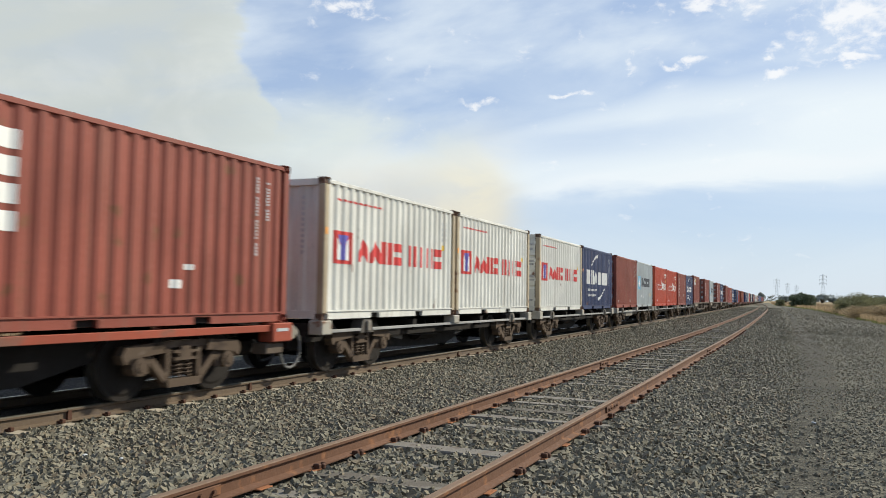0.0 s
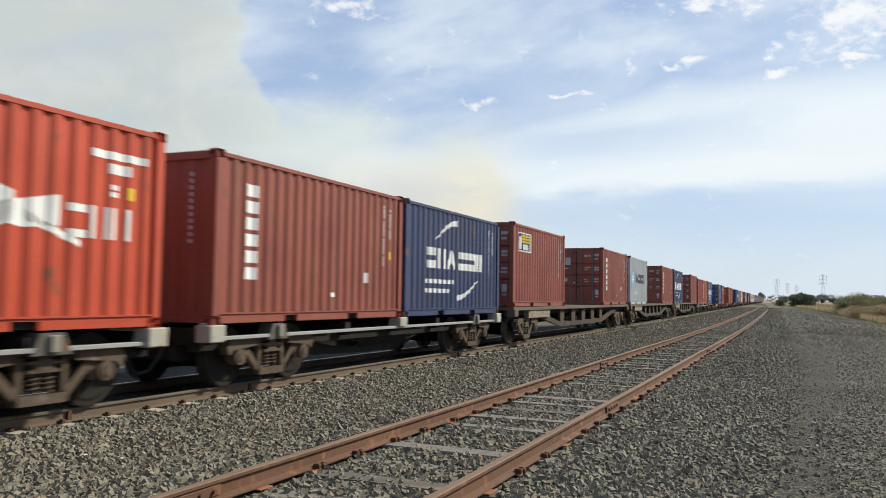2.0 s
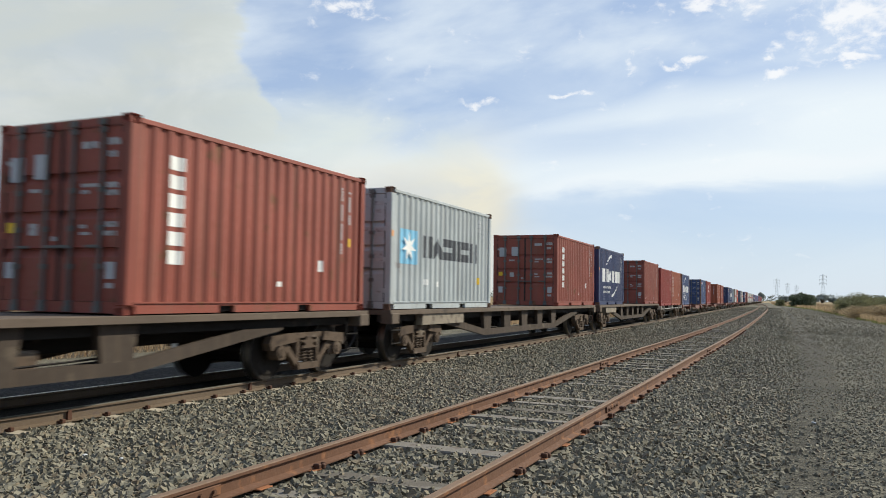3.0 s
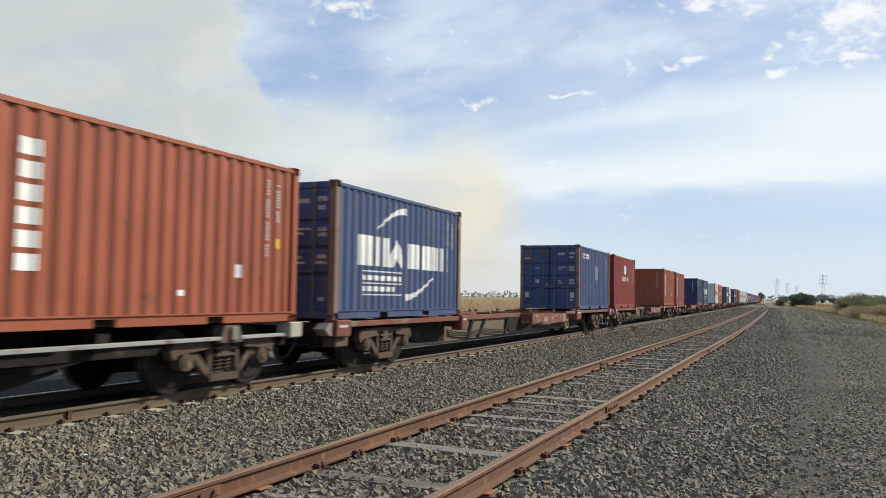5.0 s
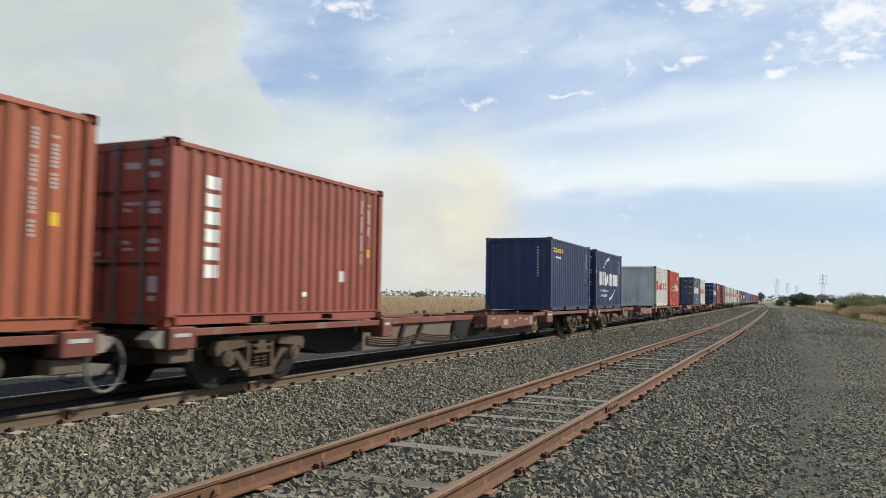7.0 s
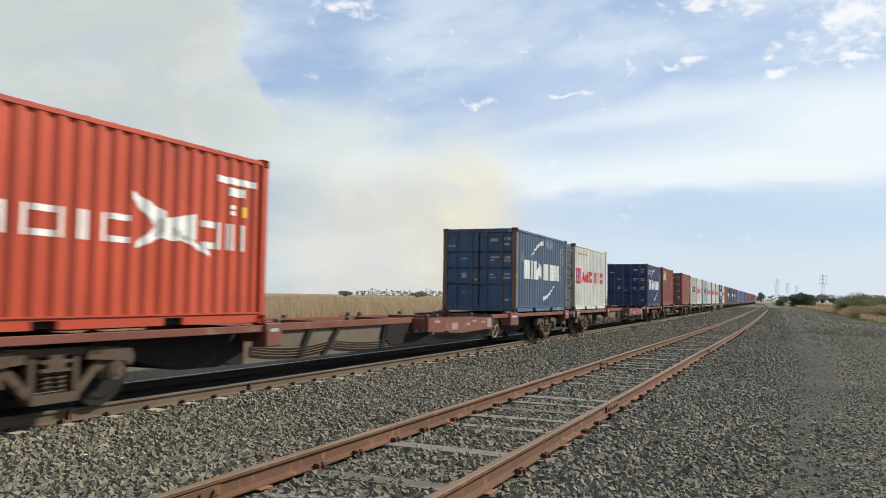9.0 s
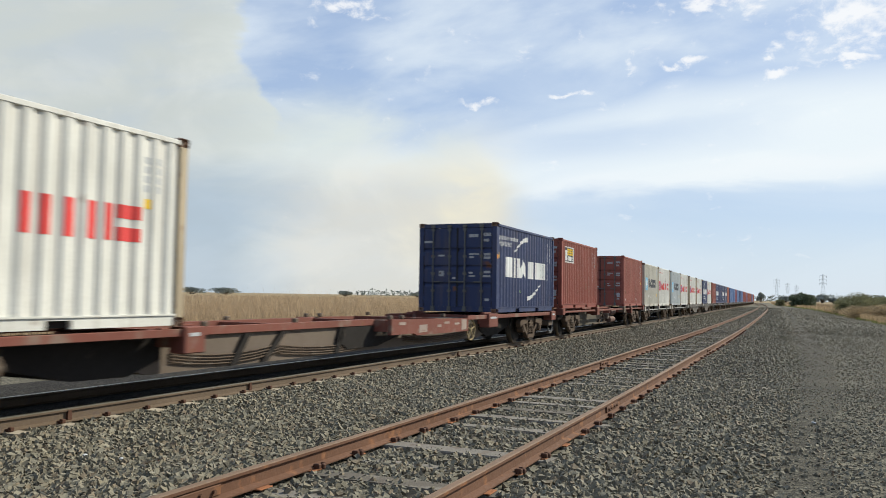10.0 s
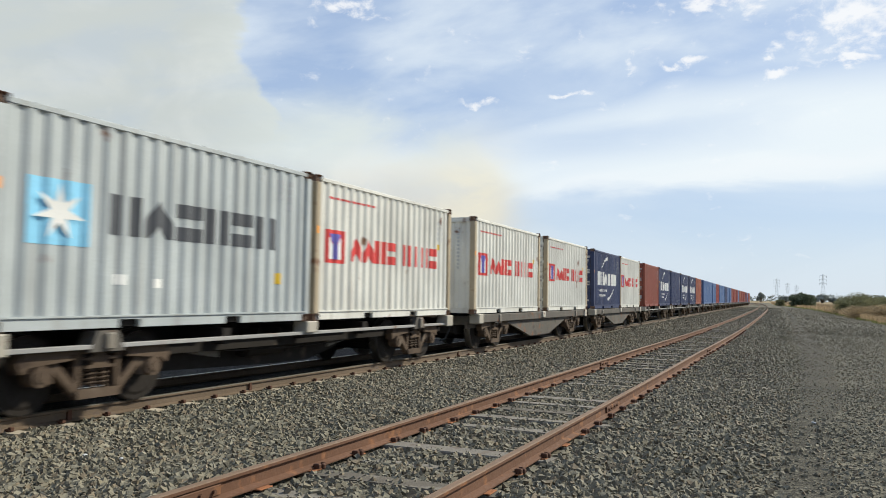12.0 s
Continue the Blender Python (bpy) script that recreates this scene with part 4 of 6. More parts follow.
def door_end(box_ob, paint, kind):
    """Two doors with ribs, lock rods, handles and hinges, towards the engine."""
    for sx in (-1, 1):
        bm = bmesh.new()
        x0, x1 = sorted((sx * 0.012, sx * 1.075))
        levels = [(0.17, -3.006)]
        for z in (0.74, 1.24, 1.74):
            levels += [(z, -3.006), (z + 0.09, -2.958), (z + 0.125, -2.955), (z + 0.13, -3.006)]
        levels += [(2.44, -3.006)]
        rows = [(bm.verts.new((x0, y, z)), bm.verts.new((x1, y, z))) for z, y in levels]
        for (p, q), (r, s) in zip(rows, rows[1:]):
            bm.faces.new((p, q, s, r))
        door = part("door", bm, paint, box_ob)
        for xr in (0.24, 0.76):
            bm = bmesh.new()
            x = sx * xr
            rod(bm, (x, -3.038, 0.06), (x, -3.038, 2.53), 0.024, 8)
            for z in (0.14, 0.62, 1.12, 1.62, 2.40):
                box(bm, x - 0.05, x + 0.05, -3.058, -3.008, z - 0.035, z + 0.035)
            for z in (0.06, 2.49):
                box(bm, x - 0.06, x + 0.06, -3.07, -3.02, z - 0.03, z + 0.05)
            box(bm, min(x, x - sx * 0.24), max(x, x - sx * 0.24), -3.062, -3.045, 0.86, 0.90, 0.006)
            part("lock_rod", bm, ROD_STEEL, door)
        for z in (0.35, 1.0, 1.65, 2.25):
            bm = bmesh.new()
            box(bm, sx * 1.075 - 0.05, sx * 1.075 + 0.05, -3.02, -2.98, z, z + 0.1)
            part("hinge", bm, paint, door)
        bm = bmesh.new()
        for x in (0.004, 1.055):
            box(bm, *sorted((sx * x, sx * (x + 0.022))), -3.016, -2.99, 0.16, 2.45)
        part("gasket", bm, RUBBER, door, "black rubber door seal")
        for x, z, w, h in (((0.50, 2.17, 0.28, 0.09), (0.92, 2.20, 0.22, 0.09), (0.90, 2.04, 0.16, 0.08), (0.52, 1.66, 0.30, 0.045), (0.44, 1.57, 0.14, 0.05),
                            (0.92, 1.64, 0.20, 0.07), (0.92, 1.54, 0.20, 0.07), (0.42, 1.12, 0.12, 0.05), (0.46, 1.03, 0.18, 0.04), (0.92, 1.13, 0.20, 0.07),
                            (0.91, 1.02, 0.23, 0.06), (0.92, 0.34, 0.13, 0.07)) if sx > 0 else ((0.92, 2.02, 0.28, 0.06), (0.50, 1.62, 0.20, 0.05), (0.50, 1.04, 0.16, 0.16), (0.10, 0.96, 0.09, 0.06))):
            bm = bmesh.new()
            box(bm, sx * x - w / 2, sx * x + w / 2, -3.0125, -3.0065, z, z + h)
            part("plate_mark", bm, MARK["worn"], door)
        if kind == "triton" and sx < 0:
            for x, z in ((-0.85, 1.78), (-0.38, 1.80)):
                bm = bmesh.new()
                box(bm, x - 0.13, x + 0.13, -3.018, -3.0065, z, z + 0.34)
                part("pale_board", bm, MARK["pale"], door)
        if kind in ("triton", "plain", "dexion", "seaco"):
            bm = bmesh.new()
            box(bm, sx * 0.93 - 0.08, sx * 0.93 + 0.08, -3.016, -3.0065, 0.46, 0.68)
            part("pale_board", bm, MARK["pale"], door)
        if kind == "hs":
            for z in (2.10, 1.60, 1.08):
                bm = bmesh.new()
                box(bm, sx * 0.52 - 0.2, sx * 0.52 + 0.2, -3.016, -3.0045, z, z + 0.22)
                part("pale_board", bm, MARK["pale"], door)
        if sx < 0 and kind in ("triton", "dexion", "plain"):
            bm = bmesh.new()
            box(bm, -1.0, -0.86, -3.017, -3.0065, 1.08, 1.22)
            part("warning_plate", bm, MARK["yellow"], door)


def plain_end(box_ob, paint, y, way, coded):
    bm = bmesh.new()
    corrugated(bm, END_WAVE, 0.16, 2.46, lambda u, d, z: (u, y - way * d, z))
    p = part("end_panel", bm, paint, box_ob)
    if coded:
        bm = bmesh.new()
        for i in range(11):
            box(bm, 0.70, 0.76, y + way * 0.004, y + way * 0.007, 1.2 + i * 0.1, 1.26 + i * 0.1)
        part("code_stencil", bm, MARK["pale"], p)["kind"] = "stuff"


def casting(bm, x0, x1, y0, y1, z0, z1, sx, sy):
    """A corner casting: a block with an oval hole in its side and its end."""
    box(bm, x0, x1, y0, y1, z0, z1)
    for face in [f for f in bm.faces if f.calc_center_median().x * sx > max(abs(x0), abs(x1)) - 0.003 or f.calc_center_median().y * sy > max(abs(y0), abs(y1)) - 0.003]:
        bmesh.ops.inset_region(bm, faces=[face], thickness=0.030)
        bmesh.ops.bevel(bm, geom=list(face.verts), offset=0.018, segments=1, affect="VERTICES")
    bm.faces.ensure_lookup_table()
    for face in [f for f in bm.faces if len(f.verts) == 8]:
        hole = bmesh.ops.extrude_discrete_faces(bm, faces=[face])["faces"][0]
        bmesh.ops.translate(bm, verts=hole.verts, vec=hole.normal * -0.05)


def build_container(paint, kind, front, far=False):
    c = new("shipping_container")
    p = PAINT[paint]
    post = PAINT["cream"] if paint == "white" else POST_RUST if "blue" in paint and paint != "sky_blue" else p
    bm = bmesh.new()
    corrugated(bm, WAVE, 0.155, 2.49, lambda u, d, z: (SIDE_OUT - d, u, z))
    near = part("side_panel", bm, p, c)
    bm = bmesh.new()
    corrugated(bm, [WAVE[0], WAVE[-1]], 0.155, 2.49, lambda u, d, z: (-SIDE_OUT + d, u, z))
    part("side_panel", bm, p, c)
    for sx in (-1, 1):
        bm = bmesh.new()
        x0, x1 = sorted((sx * 1.215, sx * 1.15))
        slab(bm, ((-2.88, 0.015), (-1.2, 0.015), (-1.2, 0.118), (-0.84, 0.118), (-0.84, 0.015), (0.84, 0.015), (0.84, 0.118), (1.2, 0.118), (1.2, 0.015),
                  (2.88, 0.015), (2.88, 0.155), (-2.88, 0.155)), x0, x1)
        for v in bm.verts:
            v.co.x -= sx * 0.020
        box(bm, x0, x1, -2.87, 2.87, 0.150, 0.172)
        part("bottom_rail", bm, p, c)
        bm = bmesh.new()
        box(bm, x0, x1, -2.88, 2.88, 2.49, 2.56, 0.008)
        part("top_rail", bm, p, c)
        for sy in (-1, 1):
            bm = bmesh.new()
            xa, xb = sorted((sx * 1.217, sx * 1.07))
            ya, yb = sorted((sy * 3.024, sy * 2.87))
            box(bm, xa, xb, ya, yb, 0.118, 2.473, 0.012)
            part("corner_post", bm, post, c)
            for z in () if far else (0.0, 2.473):
                bm = bmesh.new()
                xa, xb = sorted((sx * 1.219, sx * 1.057))
                ya, yb = sorted((sy * 3.029, sy * 2.851))
                casting(bm, xa, xb, ya, yb, z, z + 0.118, sx, sy)
                part("corner_casting", bm, POST_RUST if paint in ("white", "grey", "aged_grey", "blue", "worn_blue", "navy") else p, c)
    for y, w in ((-2.99, -1), (2.99, 1)):
        bm = bmesh.new()
        box(bm, -1.06, 1.06, y - 0.03, y + 0.03, 2.45, 2.57)
        part("header", bm, p, c)
        bm = bmesh.new()
        box(bm, -1.06, 1.06, y - 0.03, y + 0.03, 0.02, 0.165)
        part("sill", bm, p, c)
    bm = bmesh.new()
    corrugated(bm, [(-2.95 + i * 0.1, 0.012 * (i // 2 % 2)) for i in range(60)], -1.16, 1.16, lambda u, d, z: (z, u, 2.575 - d))
    part("roof", bm, p, c)
    # Floor built deep and dark, so that it fills the fork pockets as shade.
    bm = bmesh.new()
    box(bm, -1.125, 1.125, -2.95, 2.95, 0.03, 0.15)
    part("floor_panel", bm, STEEL_DARK, c)
    if front == "door" and not far:
        door_end(c, p, kind)
    else:
        plain_end(c, p, -2.99, -1, True)
    plain_end(c, p, 2.99, 1, False)
    if not far:
        livery(kind, near)
    if kind in ("cma", "cma_slim", "maersk", "hs", "ym"):
        bm = bmesh.new()
        box(bm, 1.2185, 1.2215, -2.99, -2.92, 1.55, 1.68)
        part("reflector", bm, MARK["orange"], c)
    return c


LABELS = {
    "ym": "white corrugated shipping container with red painted blocks", "maersk": "pale grey corrugated container with light blue star emblem",
    "cma_small": "navy corrugated container with small white blocks and swooshes",
    "cma": "navy corrugated container with white blocks and swooshes", "cma_worn": "rust-streaked faded blue container with white swooshes",
    "cma_slim": "navy corrugated container with white blocks and swooshes", "cma_boxed": "blue corrugated container with white blocks and swooshes",
    "hs": "bright red corrugated container with white painted emblem", "triton": "reddish-brown corrugated container with a column of white blocks",
    "dexion": "maroon corrugated container with a black and yellow sign", "magellan": "red corrugated container with a round white emblem",
    "seaco": "blue corrugated container with white blocks and pale panel", "seaco_gold": "dark blue corrugated container with small yellow marks",
    "tex": "maroon corrugated container with large white blocks", "plain": "plain corrugated steel container with small white codes",
}
# way along the train, paint, marks, front end
TRAIN = [
    (4.72, "maroon", "tex", "door"), (11.87, "white", "ym", "plain"), (18.03, "white", "ym", "plain"), (25.21, "white", "ym", "door"),
    (31.35, "navy", "cma", "plain"), (38.56, "maroon", "plain", "door"), (44.70, "grey", "maersk", "plain"), (51.93, "red", "hs", "door"),
    (58.07, "red", "hs", "plain"), (65.15, "maroon", "triton", "plain"), (71.35, "navy", "cma_small", "plain"), (78.67, "maroon", "dexion", "door"),
    (91.54, "maroon", "triton", "door"), (98.71, "grey", "maersk", "door"), (111.71, "maroon", "triton", "door"), (118.71, "navy", "cma", "plain"),
    (131.78, "maroon", "plain", "door"), (139.10, "rust_red", "plain", "door"), (145.23, "orange", "triton", "plain"), (152.47, "blue", "cma_boxed", "door"),
    (170.97, "blue", "seaco", "door"), (178.23, "rust_red", "magellan", "plain"), (196.75, "orange", "triton", "plain"), (204.06, "brick", "triton", "door"),
    (222.67, "navy", "seaco_gold", "plain"), (229.90, "navy", "cma", "door"), (248.51, "white", "ym", "plain"), (255.83, "red", "hs", "door"),
    (274.43, "worn_blue", "cma_worn", "door"), (281.75, "white", "ym", "door"), (300.42, "navy", "cma_slim", "door"), (307.53, "maroon", "dexion", "door"),
    (319.98, "faded_maroon", "plain", "door"), (326.98, "aged_grey", "maersk", "plain"), (333.14, "white", "ym", "plain"), (340.26, "grey", "maersk", "door"),
    (346.45, "white", "ym", "plain"), (354.10, "white", "ym", "plain"), (361.00, "white", "ym", "door"), (368.34, "navy", "cma", "door"),
    (374.50, "white", "ym", "plain"), (382.50, "maroon", "plain", "door"), (388.90, "navy", "cma", "plain"), (395.70, "navy", "plain", "door"),
    (402.30, "navy", "cma", "plain"), (409.27, "navy", "cma", "door"), (415.73, "orange", "plain", "plain"), (424.9, "sky_blue", "plain", "door"),
]
FAR = ("sky_blue", "sky_blue", "rust_red", "sky_blue", "sky_blue", "navy", "sky_blue", "sky_blue", "maroon", "rust_red", "maroon", "rust_red", "sky_blue",
       "maroon", "orange", "rust_red", "maroon", "rust_red", "orange", "navy", "rust_red", "sky_blue", "maroon", "rust_red", "orange")
far_s = TRAIN[-1][0]
for i, tone in enumerate(FAR):
    far_s += 6.15 if i % 2 == 0 else 7.25
    TRAIN.append((round(far_s, 2), tone, "plain", "door"))

MOVING = []          # thing, way along the train of its middle, height
made_boxes = {}
for i, (s, paint, kind, front) in enumerate(TRAIN):
    high = 1.308 if 11 <= i <= 16 else 1.215 if i in (31, 32) else 1.145
    key = (paint, kind, front, i > 47)
    if key in made_boxes:
        c = copy_thing(made_boxes[key], pose(0, 0, 0))
    else:
        c = made_boxes[key] = build_container(*key)
        words = LABELS[kind] if kind != "plain" else LABELS[kind].replace("plain", {"sky_blue": "light blue", "rust_red": "rust red", "faded_maroon": "faded maroon"}.get(paint, paint), 1)
        if kind == "triton" and paint == "orange":
            words = words.replace("reddish-brown", "orange-brown")
        tagged(c, words + (", doors forward" if front == "door" and i < 48 else ""), "shipping container", "containers on the train")
    MOVING.append((c, s + LONG / 2, high))


# ---------------------------------------------------------------- wagons
WHEEL_R = 0.46
SPINNERS = []


def wheelset(bm):
    rod(bm, (-0.98, 0, 0), (0.98, 0, 0), 0.075, 10)
    for sx in (-1, 1):
        rod(bm, (sx * 0.70, 0, 0), (sx * 0.83, 0, 0), WHEEL_R, 22)
        rod(bm, (sx * 0.675, 0, 0), (sx * 0.70, 0, 0), WHEEL_R + 0.03, 22)
        rod(bm, (sx * 0.83, 0, 0), (sx * 0.845, 0, 0), WHEEL_R - 0.06, 22, WHEEL_R - 0.1)
        rod(bm, (sx * 0.83, 0, 0), (sx * 0.88, 0, 0), 0.13, 14)
        for k in range(3):
            a = k * 2.094
            rod(bm, (sx * 0.84, 0.24 * math.cos(a), 0.24 * math.sin(a)), (sx * 0.852, 0.24 * math.cos(a), 0.24 * math.sin(a)), 0.045, 8)


def side_frame(bm, x0, x1):
    """A cast truss: arched top chord, two V legs, spring seat and axle jaws."""
    top = ((-1.12, 0.60), (-0.98, 0.72), (-0.45, 0.77), (0.45, 0.77), (0.98, 0.72), (1.12, 0.60), (1.12, 0.50), (0.98, 0.50), (0.92, 0.60), (0.42, 0.68), (-0.42, 0.68), (-0.92, 0.60), (-0.98, 0.50), (-1.12, 0.50))
    half = len(top) // 2
    for i in range(half - 1):
        a, b, c, d = top[i], top[i + 1], top[-2 - i], top[-1 - i]
        slab(bm, (d, c, b, a), x0, x1)
    slab(bm, ((-0.32, 0.14), (0.32, 0.14), (0.34, 0.25), (-0.34, 0.25)), x0 - (0.03 if x0 < 0 else 0), x1 + (0.03 if x0 > 0 else 0))
    for sy in (-1, 1):
        def leg(pts):
            pts = [(sy * y, z) for y, z in pts]
            slab(bm, pts if sy > 0 else pts[::-1], x0, x1)
        leg(((0.28, 0.15), (0.36, 0.20), (0.76, 0.60), (0.64, 0.63), (0.27, 0.26)))
        leg(((0.27, 0.24), (0.34, 0.24), (0.34, 0.70), (0.27, 0.70)))
        leg(((0.66, 0.36), (0.78, 0.36), (0.78, 0.60), (0.66, 0.60)))
        cap = [(sy * y, z) for y, z in ((0.42, 0.62), (1.00, 0.57), (1.12, 0.50), (1.17, 0.62), (1.10, 0.73), (0.46, 0.775))]
        slab(bm, cap if sy > 0 else cap[::-1], x0 - (0.05 if x0 < 0 else 0), x1 + (0.05 if x0 > 0 else 0))
        rod(bm, (x0 - 0.02, sy * 0.865, 0.46), (x1 + 0.07, sy * 0.865, 0.46), 0.125, 14)
        rod(bm, (x1 + 0.07, sy * 0.865, 0.46), (x1 + 0.09, sy * 0.865, 0.46), 0.07, 8)


def coil(bm):
    """One coil spring, a tube wound four times."""
    rings = []
    for i in range(41):
        a, z = i * 2 * math.pi / 10, i * 0.215 / 40
        out = Vector((math.cos(a), math.sin(a), 0))
        rings.append([bm.verts.new(out * (0.064 + 0.017 * math.cos(q * 1.2566)) + Vector((0, 0, z + 0.017 * math.sin(q * 1.2566)))) for q in range(5)])
    for p, k in zip(rings, rings[1:]):
        for q in range(5):
            bm.faces.new((p[q], p[(q + 1) % 5], k[(q + 1) % 5], k[q]))


def bolster_end(bm, x0, x1):
    """The stepped end of the bolster that sits on the coils."""
    half = ((0.21, 0.50), (0.21, 0.535), (0.12, 0.545), (0.12, 0.595), (0.23, 0.605), (0.23, 0.635), (0.09, 0.645), (0.09, 0.70))
    slab(bm, [(y, z) for y, z in half] + [(-y, z) for y, z in half[::-1]], x0, x1)


frame_mesh = [meshed("side_frame", lambda bm: side_frame(bm, 0.95, 1.06)), meshed("side_frame", lambda bm: side_frame(bm, -1.06, -0.95))]
end_mesh = [meshed("bolster_end", lambda bm: bolster_end(bm, 0.90, 1.09)), meshed("bolster_end", lambda bm: bolster_end(bm, -1.09, -0.90))]
coil_mesh = meshed("coil_spring", coil)
coil_mesh.materials.append(STEEL_BOGIE)
wheel_mesh = meshed("wheelset", wheelset)
bolster_mesh = meshed("bolster", lambda bm: [box(bm, -1.0, 1.0, -0.2, 0.2, 0.5, 0.72, 0.02), rod(bm, (0, 0, 0.7), (0, 0, 0.9), 0.2, 12),
                                             box(bm, -0.66, 0.66, -0.62, 0.62, 0.24, 0.52, 0.04), box(bm, -0.9, 0.9, -0.52, -0.42, 0.35, 0.45), box(bm, -0.9, 0.9, 0.42, 0.52, 0.35, 0.45)])
for me in frame_mesh + end_mesh:
    me.materials.append(STEEL_BOGIE)
for me in (WHEEL_STEEL, WHEEL_TREAD):
    wheel_mesh.materials.append(me)
for face in wheel_mesh.polygons:
    reach = max(math.hypot(wheel_mesh.vertices[k].co.y, wheel_mesh.vertices[k].co.z) for k in face.vertices)
    if reach > WHEEL_R - 0.01:
        face.material_index = 0 if abs(face.normal.x) > 0.5 else 1
bolster_mesh.materials.append(STEEL_DARK)


def bogie(w, y):
    b = new("bogie", bolster_mesh)
    b.parent, b.matrix_basis = w, pose(0, y, 0)
    for k in (0, 1):
        for name, me in (("side_frame", frame_mesh[k]), ("bolster_end", end_mesh[k])):
            o = new(name, me)
            o.parent = b
        for dy in (-0.095, 0.095):
            o = new("coil_spring", coil_mesh)
            o.parent, o.matrix_basis = b, pose((1.0, -1.0)[k], dy, 0.27)
    for dy in (-0.865, 0.865):
        o = new("wheelset", wheel_mesh)
        o.parent, o.matrix_basis = w, pose(0, y + dy, WHEEL_R)


def coupler(w, y, way, deck):
    bm = bmesh.new()
    box(bm, -0.09, 0.09, *sorted((y, y + way * 0.42)), 0.78, 0.94, 0.02)
    box(bm, -0.15, 0.15, *sorted((y + way * 0.36, y + way * 0.56)), 0.74, 0.98, 0.03)
    part("coupler", bm, STEEL_BOGIE, w)
    bm = bmesh.new()
    pts = [(0.42, y, 0.80), (0.44, y + way * 0.12, 0.52), (0.40, y + way * 0.30, 0.30), (0.33, y + way * 0.48, 0.26)]
    for a, b in zip(pts, pts[1:]):
        rod(bm, a, b, 0.026, 7)
    part("brake_hose", bm, RUBBER, w)


def hose_loop(w, y, x, z, r):
    """A jumper hose that hangs in a loop between two wagons."""
    bm, rings, n = bmesh.new(), [], 22
    for i in range(n):
        t = 2 * math.pi * i / n
        c, s = math.cos(t), math.sin(t)
        rings.append([bm.verts.new((x + 0.022 * math.sin(q * 1.0472), y + c * (r * 0.85 + 0.022 * math.cos(q * 1.0472)), z + s * (r + 0.022 * math.cos(q * 1.0472)))) for q in range(6)])
    for i in range(n):
        p, k = rings[i], rings[(i + 1) % n]
        for q in range(6):
            bm.faces.new((p[q], p[(q + 1) % 6], k[(q + 1) % 6], k[q]))
    part("jumper_hose", bm, HOSE_GREY, w, "hanging loop of hose")


def bracket(w, y0, y1, z0, z1, mat, name="corner_bracket"):
    for sx in (-1, 1):
        bm = bmesh.new()
        box(bm, *sorted((sx * 0.98, sx * 1.27)), y0, y1, z0, z1, 0.015)
        box(bm, *sorted((sx * 1.0, sx * 1.1)), y0 + 0.06, y1 - 0.06, z1 - 0.005, z1 + 0.03, 0.01)
        part(name, bm, mat, w)


def hung_tank(w, y, x, mat):
    bm = bmesh.new()
    rod(bm, (x, y - 0.5, 0.58), (x, y + 0.5, 0.58), 0.19, 16)
    rod(bm, (x, y - 0.53, 0.58), (x, y + 0.53, 0.58), 0.13, 16)
    for dy in (-0.3, 0.3):
        box(bm, x - 0.2, x + 0.2, y + dy - 0.025, y + dy + 0.025, 0.56, 0.86)
    part("air_tank", bm, mat, w)


def pipes(w, x, y0, y1, z, sag, n, mat):
    for k in range(n):
        bm, rings = bmesh.new(), []
        for i in range(9):
            t = i / 8
            p = (x, y0 + (y1 - y0) * t, z - k * 0.045 - sag * 4 * t * (1 - t))
            rings.append([bm.verts.new((p[0] + 0.014 * math.cos(q * 1.2566), p[1], p[2] + 0.014 * math.sin(q * 1.2566))) for q in range(5)])
        for a, b in zip(rings, rings[1:]):
            for q in range(5):
                bm.faces.new((a[q], a[(q + 1) % 5], b[(q + 1) % 5], b[q]))
        part("brake_pipe", bm, mat, w)


def hand_wheel(w, y, x, z, mat):
    bm = bmesh.new()
    n = 20
    for k in range(n):
        a, b = (2 * math.pi * j / n for j in (k, k + 1))
        rod(bm, (x, y + 0.27 * math.cos(a), z + 0.27 * math.sin(a)), (x, y + 0.27 * math.cos(b), z + 0.27 * math.sin(b)), 0.024, 6)
    for k in range(5):
        a = 2 * math.pi * k / 5 + 0.3
        rod(bm, (x, y, z), (x, y + 0.27 * math.cos(a), z + 0.27 * math.sin(a)), 0.02, 6)
    rod(bm, (x - 0.25, y, z), (x + 0.03, y, z), 0.05, 10)
    part("hand_wheel", bm, mat, w, "spoked hand brake wheel")


